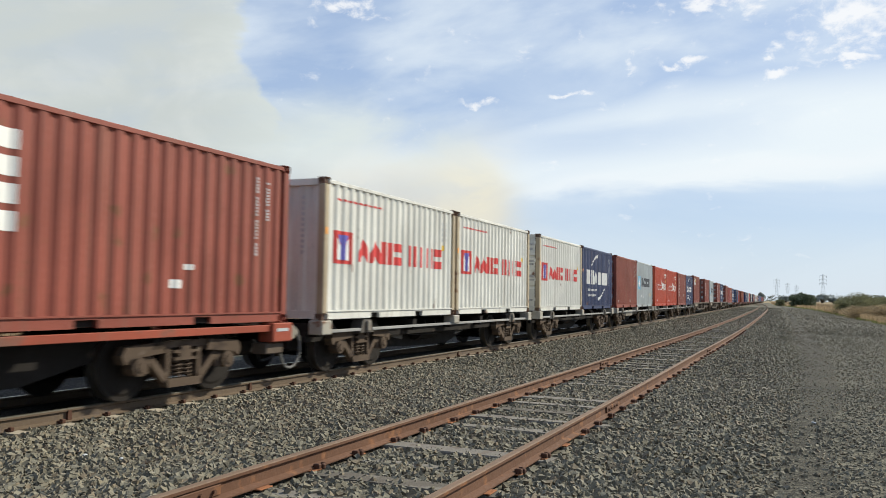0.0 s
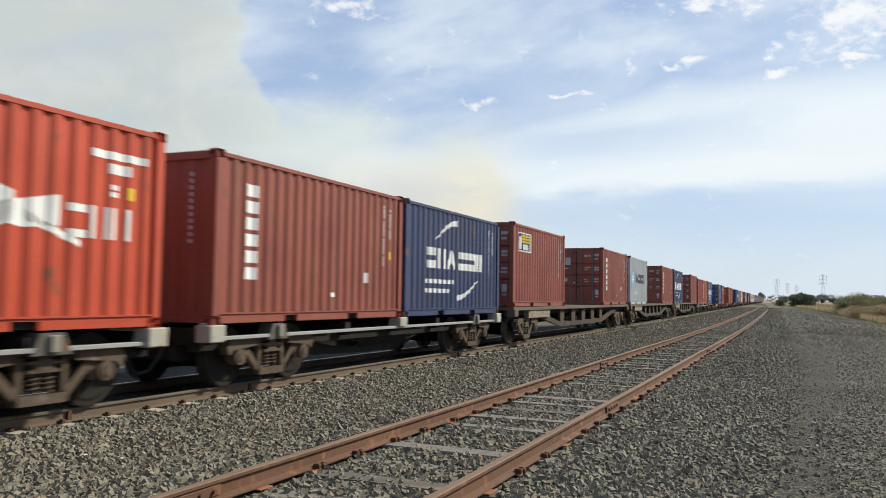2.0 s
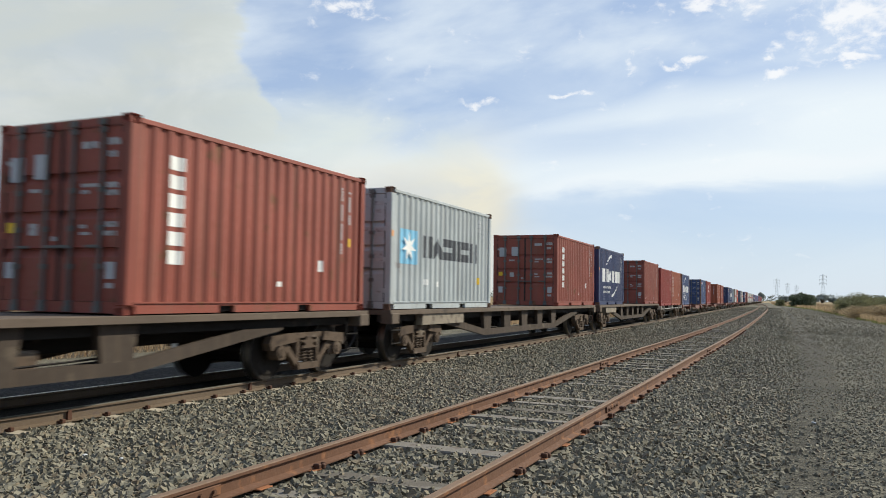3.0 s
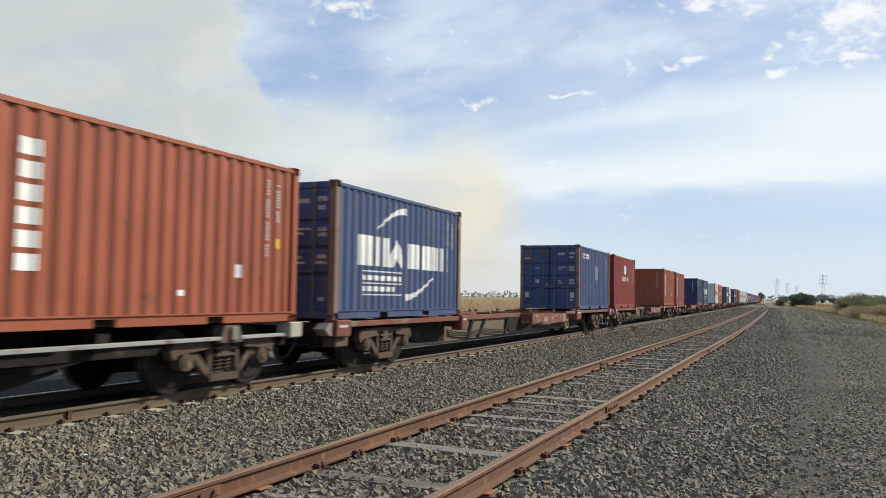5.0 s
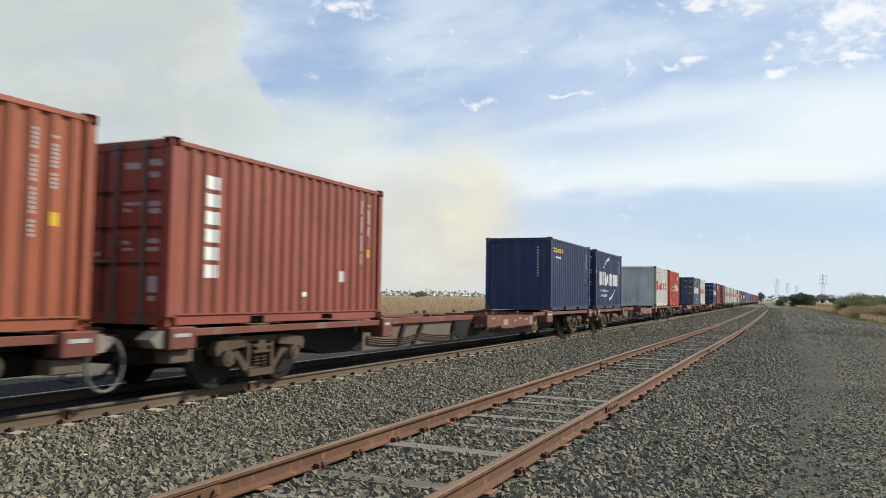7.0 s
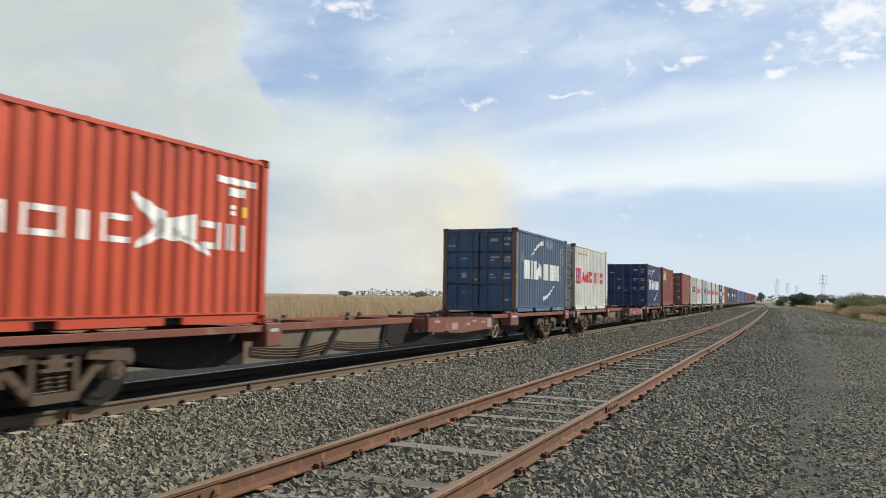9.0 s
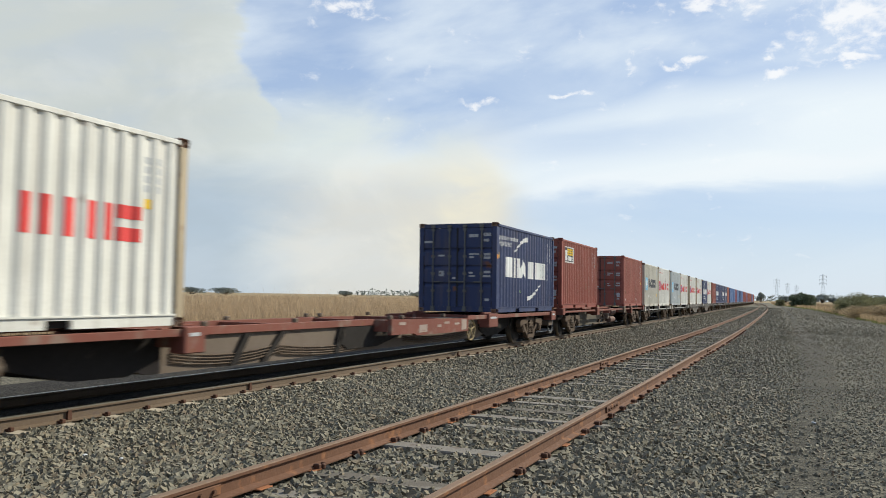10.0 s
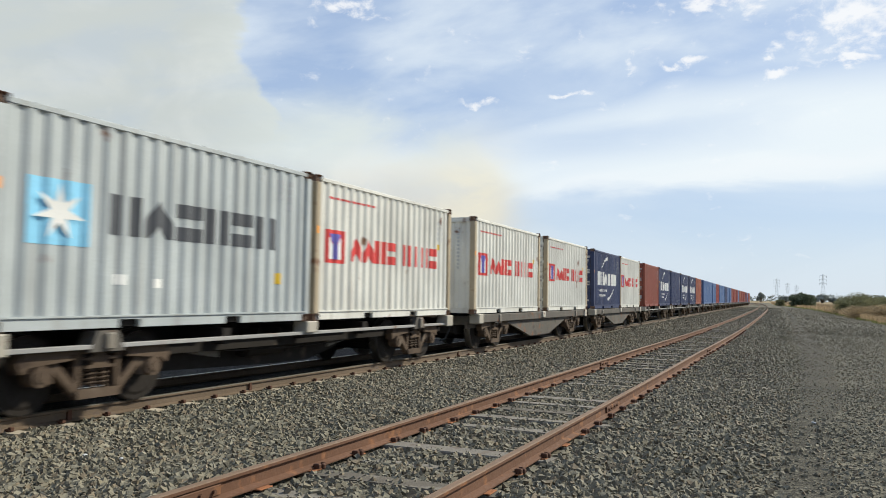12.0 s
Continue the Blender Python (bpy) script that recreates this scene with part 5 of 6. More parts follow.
def skeletal_wagon(edge, body, deck, boxed=False, belly=False):
    """Two slots: slim side sills, deep centre sill, cross bearers; middle at the origin."""
    w = new("container_wagon")
    h = 6.18
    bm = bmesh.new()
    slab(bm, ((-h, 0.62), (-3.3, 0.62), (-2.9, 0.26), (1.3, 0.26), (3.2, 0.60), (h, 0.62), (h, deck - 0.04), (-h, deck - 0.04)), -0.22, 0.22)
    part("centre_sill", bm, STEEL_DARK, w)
    for sx in (-1, 1):
        bm = bmesh.new()
        box(bm, *sorted((sx * 1.10, sx * 1.2)), -h, h, deck - 0.235, deck - 0.18, 0.006)
        part("side_sill", bm, edge, w, "thin worn side sill")
        bm = bmesh.new()
        box(bm, *sorted((sx * 0.84, sx * 0.92)), -h, h, deck - 0.40, deck - 0.22)
        part("lower_flange", bm, body, w)
    for y in (-h + 0.12, -4.25, -2.1, 0.0, 2.1, 4.25, h - 0.12):
        bm = bmesh.new()
        slab(bm, ((y - 0.09, deck - 0.3), (y + 0.09, deck - 0.3), (y + 0.09, deck - 0.06), (y - 0.09, deck - 0.06)), -1.12, 1.12)
        part("cross_bearer", bm, body, w)
    for y in (-2.1, 2.1):
        bm = bmesh.new()
        way = 1 if y > 0 else -1
        pts = ((y - 0.5 * way, 0.42), (y + 1.1 * way, 0.66), (y + 1.1 * way, 0.72), (y - 0.5 * way, 0.72))
        slab(bm, pts if way > 0 else pts[::-1], 0.50, 0.56)
        part("brace_plate", bm, STEEL_GREY, w)
    for y0, y1 in ((-h - 0.02, -h + 0.32), (-0.17, 0.17), (h - 0.32, h + 0.02)):
        bracket(w, y0, y1, deck - 0.20 if y0 * y1 < 0 else deck - 0.26, deck - 0.005, BRACKET_PALE)
    for y in (-4.45, 4.45):
        for sx in (-1, 1):
            bm = bmesh.new()
            slab(bm, ((y - 0.27, deck - 0.27), (y + 0.27, deck - 0.27), (y + 0.16, deck - 0.015), (y - 0.16, deck - 0.015)), *sorted((sx * 0.95, sx * 1.205)))
            end = part("bolster_end", bm, BELLY_GREY, w)
            bm = bmesh.new()
            box(bm, *sorted((sx * 1.2, sx * 1.26)), y - 0.055, y + 0.075, deck - 0.24, deck - 0.04, 0.012)
            part("lifting_pad", bm, STEEL_PALE, end)
        bogie(w, y)
    bm = bmesh.new()
    slab(bm, ((-2.9, 0.30), (-0.2, 0.22), (1.0, 0.22), (2.0, 0.42), (2.0, 0.72), (-2.9, 0.72)), -0.52, 0.52)
    part("slope_plate", bm, STEEL_DARK, w)
    for y0, y1 in ((5.5, 6.15), (-6.15, -5.5)):
        bm = bmesh.new()
        box(bm, -0.55, 0.55, y0, y1, 0.40, 0.70, 0.04)
        part("brake_gear", bm, STEEL_DARK, w)
    if belly:
        for sx in (-1, 1):
            bm = bmesh.new()
            slab(bm, ((-3.4, deck - 0.30), (-1.1, deck - 0.78), (1.1, deck - 0.78), (3.4, deck - 0.30), (3.4, deck - 0.24), (-3.4, deck - 0.24)), *sorted((sx * 1.04, sx * 1.12)))
            part("belly_plate", bm, body, w)
            bm = bmesh.new()
            box(bm, *sorted((sx * 1.12, sx * 1.22)), -h, h, deck - 0.24, deck - 0.02, 0.01)
            part("deep_sill", bm, body, w)
    if boxed:
        bm = bmesh.new()
        box(bm, 0.75, 1.12, -3.0, -0.9, 0.52, 0.83, 0.02)
        part("tool_box", bm, STEEL_PALE, w, "pale steel tool box")
        hand_wheel(w, 1.2, 1.1, 0.52, STEEL_BOGIE)
    hung_tank(w, -0.6, 0.62, STEEL_DARK)
    pipes(w, 0.86, -2.8, 2.6, 0.66, 0.10, 2, STEEL_DARK)
    coupler(w, -h, -1, deck)
    coupler(w, h, 1, deck)
    return w


def deck_wagon(body, deck):
    """Three slots: flat deck with fish-belly side girders."""
    w = new("flat_wagon")
    h = 9.55
    low = deck - 0.76
    bm = bmesh.new()
    box(bm, -1.24, 1.24, -h, h, deck - 0.11, deck - 0.006, 0.006)
    part("deck", bm, body, w, "dusty brown steel deck")
    for sx in (-1, 1):
        # Sill coloured near black to draw the shade below the deck edge.
        bm = bmesh.new()
        x0, x1 = sorted((sx * 0.92, sx * 1.02))
        slab(bm, ((-h, deck - 0.26), (h, deck - 0.26), (h, deck - 0.11), (-h, deck - 0.11)), x0, x1)
        part("side_sill", bm, STEEL_DARK, w)
        x0, x1 = sorted((sx * 1.02, sx * 1.12))
        bm = bmesh.new()
        slab(bm, ((-3.6, low), (3.6, low), (3.6, low + 0.17), (-3.6, low + 0.17)), x0, x1)
        part("bottom_chord", bm, BELLY, w)
        for e in (-1, 1):
            bm = bmesh.new()
            pts = [(e * 3.6, low), (e * 6.9, deck - 0.30), (e * 6.9, deck - 0.26), (e * 5.9, deck - 0.26), (e * 3.6, low + 0.17)]
            slab(bm, pts if e > 0 else pts[::-1], x0, x1)
            part("chord_end", bm, BELLY, w)
        for i in range(5):
            y = -3.4 + i * 1.7
            bm = bmesh.new()
            slab(bm, ((y - 0.26, low + 0.17), (y + 0.26, low + 0.17), (y + 0.32, deck - 0.11), (y - 0.32, deck - 0.11)), x0, x1)
            part("stake_post", bm, BELLY, w)
    bm = bmesh.new()
    slab(bm, ((-h, 0.66), (-5, 0.66), (-4, 0.64), (4, 0.64), (5, 0.66), (h, 0.66), (h, deck - 0.08), (-h, deck - 0.08)), -0.25, 0.25)
    part("centre_sill", bm, STEEL_DARK, w)
    for y0, y1 in ((-h, -h + 0.35), (h - 0.35, h)):
        bracket(w, y0, y1, deck - 0.3, deck - 0.075, body)
    for sx in (-1, 1):
        bm = bmesh.new()
        box(bm, *sorted((sx * 1.03, sx * 1.2)), -7.9, -5.4, deck - 0.36, deck - 0.08)
        part("name_board", bm, BOARD, w, "pale worn name board")
    for y in (-7.75, 7.75):
        bogie(w, y)
    hung_tank(w, -1.2, 0.6, STEEL_DARK)
    pipes(w, 0.95, -4.0, 3.8, 0.62, 0.08, 2, STEEL_DARK)
    bm = bmesh.new()
    box(bm, 0.5, 0.95, 1.5, 2.4, 0.42, 0.75, 0.03)
    part("brake_box", bm, STEEL_BOGIE, w)
    for y in (-h + 0.45, h - 0.45):
        bm = bmesh.new()
        for z in (0.42, 0.7):
            rod(bm, (1.14, y - 0.2, z), (1.14, y + 0.2, z), 0.016, 6)
        for dy in (-0.2, 0.2):
            rod(bm, (1.14, y + dy, 0.40), (1.14, y + dy, deck - 0.2), 0.016, 6)
        part("step_iron", bm, STEEL_DARK, w)
    coupler(w, -h, -1, deck)
    coupler(w, h, 1, deck)
    return w


def spine_wagon(deck, paint=WAGON_RED):
    """Four slots, red: deep dusty spine, outer sills under the end slots, one long side plate in the rear half."""
    w = new("spine_wagon")
    h = 12.32
    bm = bmesh.new()
    slab(bm, ((-h, 0.60), (h, 0.60), (h, deck - 0.13), (-h, deck - 0.13)), -0.30, 0.30)
    part("spine_web", bm, WEB_DUSTY, w)
    bm = bmesh.new()
    slab(bm, ((-7.6, 0.62), (-6.4, 0.29), (6.2, 0.29), (7.6, 0.62), (7.6, deck - 0.16), (-7.6, deck - 0.16)), -0.74, 0.74)
    part("girder", bm, WEB_DUSTY, w, "dust-covered brown web of the spine girder")
    # Flat dark sheet that paints the shaded gap between the beams.
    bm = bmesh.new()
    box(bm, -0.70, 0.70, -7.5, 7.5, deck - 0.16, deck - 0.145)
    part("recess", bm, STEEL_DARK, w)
    for sx in (-1, 1):
        for y0, y1 in ((-h, -6.25), (4.25, h)):
            bm = bmesh.new()
            box(bm, *sorted((sx * 1.12, sx * 1.21)), y0, y1, deck - 0.14, deck - 0.035, 0.006)
            part("side_sill", bm, paint, w, "thin weathered red side sill")
        bm = bmesh.new()
        box(bm, *sorted((sx * 0.72, sx * 0.80)), -6.25, 0.0, deck - 0.17, deck - 0.04, 0.006)
        part("middle_sill", bm, paint, w)
        bm = bmesh.new()
        x0, x1 = sorted((sx * 1.10, sx * 1.20))
        slab(bm, ((0.0, deck - 0.37), (1.1, deck - 0.37), (1.25, deck - 0.42), (4.3, deck - 0.42), (4.3, deck - 0.10), (0.0, deck - 0.04)), x0, x1)
        plate = part("side_plate", bm, paint, w, "weathered red side plate")
        xf = sx * 1.20
        for y, wd, zz, hh in ((0.35, 0.3, -0.17, 0.06), (1.35, 0.42, -0.36, 0.17), (2.35, 0.22, -0.27, 0.06), (2.75, 0.3, -0.2, 0.05), (3.4, 0.3, -0.24, 0.05), (3.85, 0.32, -0.38, 0.26)):
            bm = bmesh.new()
            box(bm, *sorted((xf, xf + sx * 0.005)), y, y + wd, deck + zz, deck + zz + hh)
            part("panel_mark", bm, MARK["dull"], plate)
    for y in (-h + 0.1, -9.5, -6.2, -3.1, 0.05, 2.5, 6.2, 9.5, h - 0.1):
        bm = bmesh.new()
        box(bm, *((-1.11, 1.11) if abs(y) > 6 or y > 0 else (-0.71, 0.71)), y - 0.08, y + 0.08, deck - 0.3, deck - 0.06)
        part("cross_bearer", bm, paint if abs(y) < 7 else STEEL_DARK, w)
    for y0, y1, mat in ((-h - 0.02, -h + 0.50, paint), (-6.28, -5.86, paint), (5.66, 6.38, paint), (h - 0.50, h + 0.02, paint)):
        low = 0.38 if abs(y0) < 7 else 0.31
        bracket(w, y0, y1, deck - low, deck - 0.005, mat)
        for sx in (-1, 1):
            bm = bmesh.new()
            box(bm, *sorted((sx * 1.27, sx * 1.274)), y0 + 0.10, y1 - 0.12, deck - 0.14, deck - 0.09)
            part("bracket_label", bm, MARK["pale"], w, "small pale label")
    for way in (-1, 1):
        for sx in (-1, 1):
            bm = bmesh.new()
            pts = [(way * y, z) for y, z in ((h + 0.03, deck - 0.28), (h + 0.16, deck - 0.28), (h + 0.30, deck - 0.16), (h + 0.14, deck - 0.05), (h + 0.03, deck - 0.05))]
            slab(bm, pts if way > 0 else pts[::-1], *sorted((sx * 0.95, sx * 1.2)))
            part("end_gusset", bm, STEEL_PALE, w, "dirty white gusset plate")
            bm = bmesh.new()
            box(bm, *sorted((sx * 0.9, sx * 1.18)), *sorted((way * (h - 0.55), way * (h - 0.10))), 0.47, deck - 0.325, 0.015)
            part("step_box", bm, STEEL_BROWN, w, "dusty brown step under the bracket")
    for y in (-5.3, -2.9, 0.2, 0.75, 3.0):
        for sx in (-1, 1):
            x = sx * (0.76 if y < 0 else 1.05)
            bm = bmesh.new()
            box(bm, x - 0.045, x + 0.045, y - 0.055, y + 0.055, deck - 0.05, deck + 0.035, 0.015)
            part("twist_lock", bm, STEEL_BROWN, w)
    # Slanting dark bars draw struts together with the shadows on the web.
    for y, lean in ((-4.7, 0.0), (-3.9, 0.2), (-1.6, -0.1)):
        bm = bmesh.new()
        slab(bm, ((y, 0.30), (y + 0.16, 0.30), (y + 0.5 + lean, deck - 0.18), (y + 0.34 + lean, deck - 0.18)), 0.745, 0.80)
        part("gusset", bm, STEEL_DARK, w)
    # One dark plate draws the cross member and the shadow around it.
    for sx in (-1, 1):
        bm = bmesh.new()
        slab(bm, ((-1.5, deck - 0.42), (-1.1, 0.36), (0.1, 0.36), (1.3, deck - 0.40), (1.3, deck - 0.2), (0.0, deck - 0.18), (-1.4, deck - 0.18)), *sorted((sx * 0.70, sx * 0.80)))
        part("cross_member", bm, STEEL_DARK, w, "cross member drawn dark together with its shadow")
    for y0, y1, z in ((-6.0, -3.4, 0.58), (-3.4, 0.2, 0.55), (1.4, 5.4, 0.55)):
        pipes(w, 0.77, y0, y1, z, 0.10, 4, STEEL_BOGIE)
    for y0, y1, z0 in ((11.2, 12.25, 0.42), (-12.25, -11.2, 0.42)):
        bm = bmesh.new()
        box(bm, -0.6, 0.6, y0, y1, z0, 0.70, 0.05)
        part("brake_gear", bm, STEEL_DARK, w)
    hose_loop(w, h + 0.42, 0.95, 0.52, 0.34)
    hand_wheel(w, 4.78, 1.08, 0.56, BRASS_YELLOW)
    # Dark bodies over the girder ends: their shade is put into the colour.
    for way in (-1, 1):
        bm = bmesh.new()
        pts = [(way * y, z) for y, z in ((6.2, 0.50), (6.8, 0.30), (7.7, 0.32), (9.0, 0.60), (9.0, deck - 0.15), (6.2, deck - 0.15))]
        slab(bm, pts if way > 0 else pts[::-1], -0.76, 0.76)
        part("end_belly", bm, STEEL_DARK, w, "deep underframe end, coloured black for shade")
    for y in (-10.05, 10.05):
        bogie(w, y)
    coupler(w, -h, -1, deck)
    coupler(w, h, 1, deck)
    return w


def short_spine_wagon(deck):
    """Three slots, red: thin sills, a dusty web in the front half, tanks and brake gear in the middle."""
    w = new("short_spine_wagon")
    h = 9.38
    # Web drawn low and near black, standing for the shade behind the gear.
    bm = bmesh.new()
    slab(bm, ((-h, 0.56), (-5.2, 0.56), (-4.9, 0.34), (5.0, 0.34), (5.3, 0.56), (h, 0.56), (h, deck - 0.14), (-h, deck - 0.14)), -0.3, 0.3)
    part("spine_web", bm, STEEL_DARK, w)
    bm = bmesh.new()
    slab(bm, ((-5.6, 0.60), (-4.7, 0.27), (-0.9, 0.27), (-1.5, deck - 0.2), (-5.6, deck - 0.2)), -0.74, 0.74)
    part("girder", bm, WEB_OLIVE, w, "grimy olive-brown web plate")
    for sx in (-1, 1):
        bm = bmesh.new()
        box(bm, *sorted((sx * 1.12, sx * 1.19)), -h, h, deck - 0.17, deck - 0.10, 0.006)
        part("side_sill", bm, WAGON_RED, w, "thin red side sill")
        bm = bmesh.new()
        box(bm, *sorted((sx * 0.45, sx * 0.55)), -3.2, 3.2, deck - 0.10, deck - 0.02, 0.006)
        part("deck_beam", bm, WAGON_RED, w)
        for y, z, r in ((1.55, 0.78, 0.17), (1.45, 0.42, 0.15)):
            bm = bmesh.new()
            rod(bm, (sx * 0.86, y - 0.55, z), (sx * 0.86, y + 0.55, z), r, 16)
            part("air_tank", bm, TANK_BROWN, w, "dusty reddish-brown air tank")
        for y0, z0, y1, z1 in ((-0.9, 0.3, -0.2, 0.8), (-0.6, 0.8, 0.5, 0.45), (0.1, 0.3, 0.7, 0.82), (-1.0, 0.45, 1.0, 0.52), (-2.2, 0.28, 1.9, 0.30)):
            bm = bmesh.new()
            rod(bm, (sx * 0.8, y0, z0), (sx * 0.8, y1, z1), 0.035, 7)
            part("brake_rod", bm, STEEL_BOGIE, w)
        bm = bmesh.new()
        box(bm, *sorted((sx * 0.7, sx * 0.95)), 0.35, 0.75, 0.45, 0.75, 0.03)
        part("brake_valve", bm, STEEL_BROWN, w)
    for y in (-h + 0.1, -6.2, -3.1, 0.0, 3.1, 6.2, h - 0.1):
        bm = bmesh.new()
        box(bm, -1.11, 1.11, y - 0.08, y + 0.08, deck - 0.3, deck - 0.1)
        part("cross_bearer", bm, WAGON_RED if abs(y) < 4 else STEEL_DARK, w)
    for y0, y1, low, mat in ((-h, -h + 0.34, 0.24, WAGON_RED), (-3.45, -3.0, 0.34, WAGON_RED), (3.0, 3.42, 0.32, STEEL_BROWN), (5.1, 5.4, 0.36, WAGON_RED), (h - 0.34, h, 0.24, WAGON_RED)):
        bracket(w, y0, y1, deck - low, deck - 0.005, mat)
    hand_wheel(w, 4.4, 1.08, 0.55, STEEL_BOGIE)
    for y in (-7.2, 7.2):
        bogie(w, y)
    hose_loop(w, h + 0.42, 0.95, 0.52, 0.30)
    coupler(w, -h, -1, deck)
    coupler(w, h, 1, deck)
    return w


FLEET = {
    "skeletal": (lambda: skeletal_wagon(SILL_PALE, STEEL_DARK, 0.975), "dark two-slot skeletal container wagon with pale side sills"),
    "boxed": (lambda: skeletal_wagon(SILL_PALE, STEEL_DARK, 0.975, True), "dark two-slot container wagon with tool box and brake wheel"),
    "grey": (lambda: skeletal_wagon(STEEL_GREY, BELLY_GREY, 0.975, False, True), "grey two-slot container wagon with deep belly plates"),
    "deck": (lambda: deck_wagon(STEEL_BROWN, 1.138), "brown flat wagon with a dusty steel deck"),
    "short_spine": (lambda: short_spine_wagon(1.045), "weathered red three-slot spine wagon with tanks and brake gear"),
    "bright_spine": (lambda: spine_wagon(0.973, WAGON_ORANGE), "orange-red painted spine wagon with dark underframe"),
    "spine": (lambda: spine_wagon(0.973), "weathered red four-slot spine wagon, middle slots empty"),
}
# kind, first container by number, shift of the wagon's middle from that container's front
WAGONS = [("bright_spine", 0, -6.23)]
WAGONS += [("skeletal", i, 6.1) for i in (1, 3, 7, 9, 17, 33, 35, 41, 43, 45)] + [("grey", 37, 6.45), ("grey", 39, 6.1), ("boxed", 5, 6.1)]
WAGONS += [("deck", i, 9.5) for i in (11, 13, 15)] + [("short_spine", 31, 9.3)]
WAGONS += [("spine", i, 12.3) for i in range(19, 31, 2)]
WAGONS += [("skeletal", i, 6.1) for i in range(47, len(TRAIN) - 1, 2)]
built_wagons = {}
for kind, i, shift in WAGONS:
    if kind in built_wagons:
        w = copy_thing(built_wagons[kind], pose(0, 0, 0))
    else:
        w = built_wagons[kind] = FLEET[kind][0]()
        tagged(w, FLEET[kind][1], "freight wagon", "wagons of the train")
    MOVING.append((w, TRAIN[i][0] + shift, RAIL_TOP))
    if i < 46:
        SPINNERS += [o for o in w.children if o.name.startswith("wheelset")]


# ---------------------------------------------------------------- grass, bushes, trees, pylons
def blades(name, spots, height, width, seed, mat, label):
    """Tufts of thin bent blades at the spots (x, y, z)."""
    r = np.random.RandomState(seed)
    n = len(spots)
    swell = np.sin(spots[:, 0] * 0.45 + np.sin(spots[:, 1] * 0.31)) * np.sin(spots[:, 1] * 0.37 + 1.3)
    h = height * (0.5 + 0.55 * r.rand(n) ** 0.8) * (0.93 + 0.17 * swell)
    turn, lean = r.rand(n) * math.pi, r.randn(n, 2) * 0.38
    dx, dy = np.cos(turn) * width * (0.6 + 0.8 * r.rand(n)), np.sin(turn) * width
    v = np.zeros((n, 5, 3))
    for k, (side, up) in enumerate(((-1, 0), (1, 0), (-0.8, 0.6), (0.8, 0.6), (0, 1))):
        v[:, k, 0] = spots[:, 0] + side * dx + lean[:, 0] * h * up * up
        v[:, k, 1] = spots[:, 1] + side * dy + lean[:, 1] * h * up * up
        v[:, k, 2] = spots[:, 2] + up * h
    f = []
    base = np.arange(n) * 5
    quads = np.stack([base, base + 1, base + 3, base + 2], 1).tolist()
    tips = np.stack([base + 2, base + 3, base + 4], 1).tolist()
    return tagged(raw(name, v.reshape(-1, 3).tolist(), quads + tips, mat), label, "grass", kind="stuff")


def scatter(count, x0, x1, y0, y1, z, seed, px=1.0, py=1.0):
    r = np.random.RandomState(seed)
    x = x0 + (x1 - x0) * r.rand(count) ** px
    y = y0 + (y1 - y0) * r.rand(count) ** py
    clump = 0.5 + 0.5 * np.sin(x * 1.7 + 2 * np.sin(y * 0.9)) * np.sin(y * 1.3 + x * 0.4)
    ok = r.rand(count) < 0.45 + 0.55 * clump
    return np.stack([x, y, np.full(count, z)], 1)[ok]


blades("tall_dry_grass", scatter(85000, -17.0, -50.0, 6, 80, -0.12, 1, 1.6, 1.2), 1.45, 0.008, 1, DRY_GRASS, "tall dry golden grass standing in the field")
blades("tall_dry_grass", scatter(26000, -40.0, -190.0, 15, 300, -0.12, 2, 1.3, 1.2), 1.55, 0.03, 2, DRY_GRASS, "tall dry golden grass standing in the field")
blades("seed_stalks", scatter(4500, -18.0, -60.0, 8, 90, -0.12, 8, 1.4, 1.2), 2.05, 0.007, 8, DRY_GRASS, "thin dry seed stalks above the grass")


def verge(count, s0, s1, a0, a1, seed, power=1.3):
    r = np.random.RandomState(seed)
    s = s0 + (s1 - s0) * r.rand(count) ** power
    a = a0 + (a1 - a0) * r.rand(count) ** 1.2 + np.sin(s * 0.5) * 0.25 + np.array([verge_edge(q) for q in s])
    return np.array([(x + drift(y), y, -0.12) for x, y in zip(a, s)])


blades("verge_grass", verge(24000, 40, 140, 0.0, 9, 4), 0.75, 0.02, 4, VERGE_GRASS, "dry brown grass beside the service road")
blades("verge_grass", verge(14000, 100, 480, 0.0, 60, 5), 1.0, 0.06, 5, VERGE_GRASS, "dry brown grass beside the service road")
blades("green_verge", verge(9000, 45, 330, -0.35, 1.7, 6), 0.36, 0.02, 6, GREEN_GRASS, "low green grass at the edge of the road")


def leaf_cloud(bm, centre, size, count, leaf, r, flat=0.75):
    for _ in range(count):
        d = Vector((r.gauss(0, 1), r.gauss(0, 1), r.gauss(0, 1))).normalized() * (0.45 + 0.55 * r.random() ** 0.5)
        p = Vector(centre) + Vector((d.x * size[0], d.y * size[1], d.z * size[2]))
        a = Vector((r.gauss(0, 1), r.gauss(0, 1), r.gauss(0, flat))).normalized() * leaf * r.uniform(0.6, 1.4)
        b = a.orthogonal().normalized() * leaf * r.uniform(0.3, 0.7)
        bm.faces.new([bm.verts.new(q) for q in (p - a, p + b, p + a, p - b)])


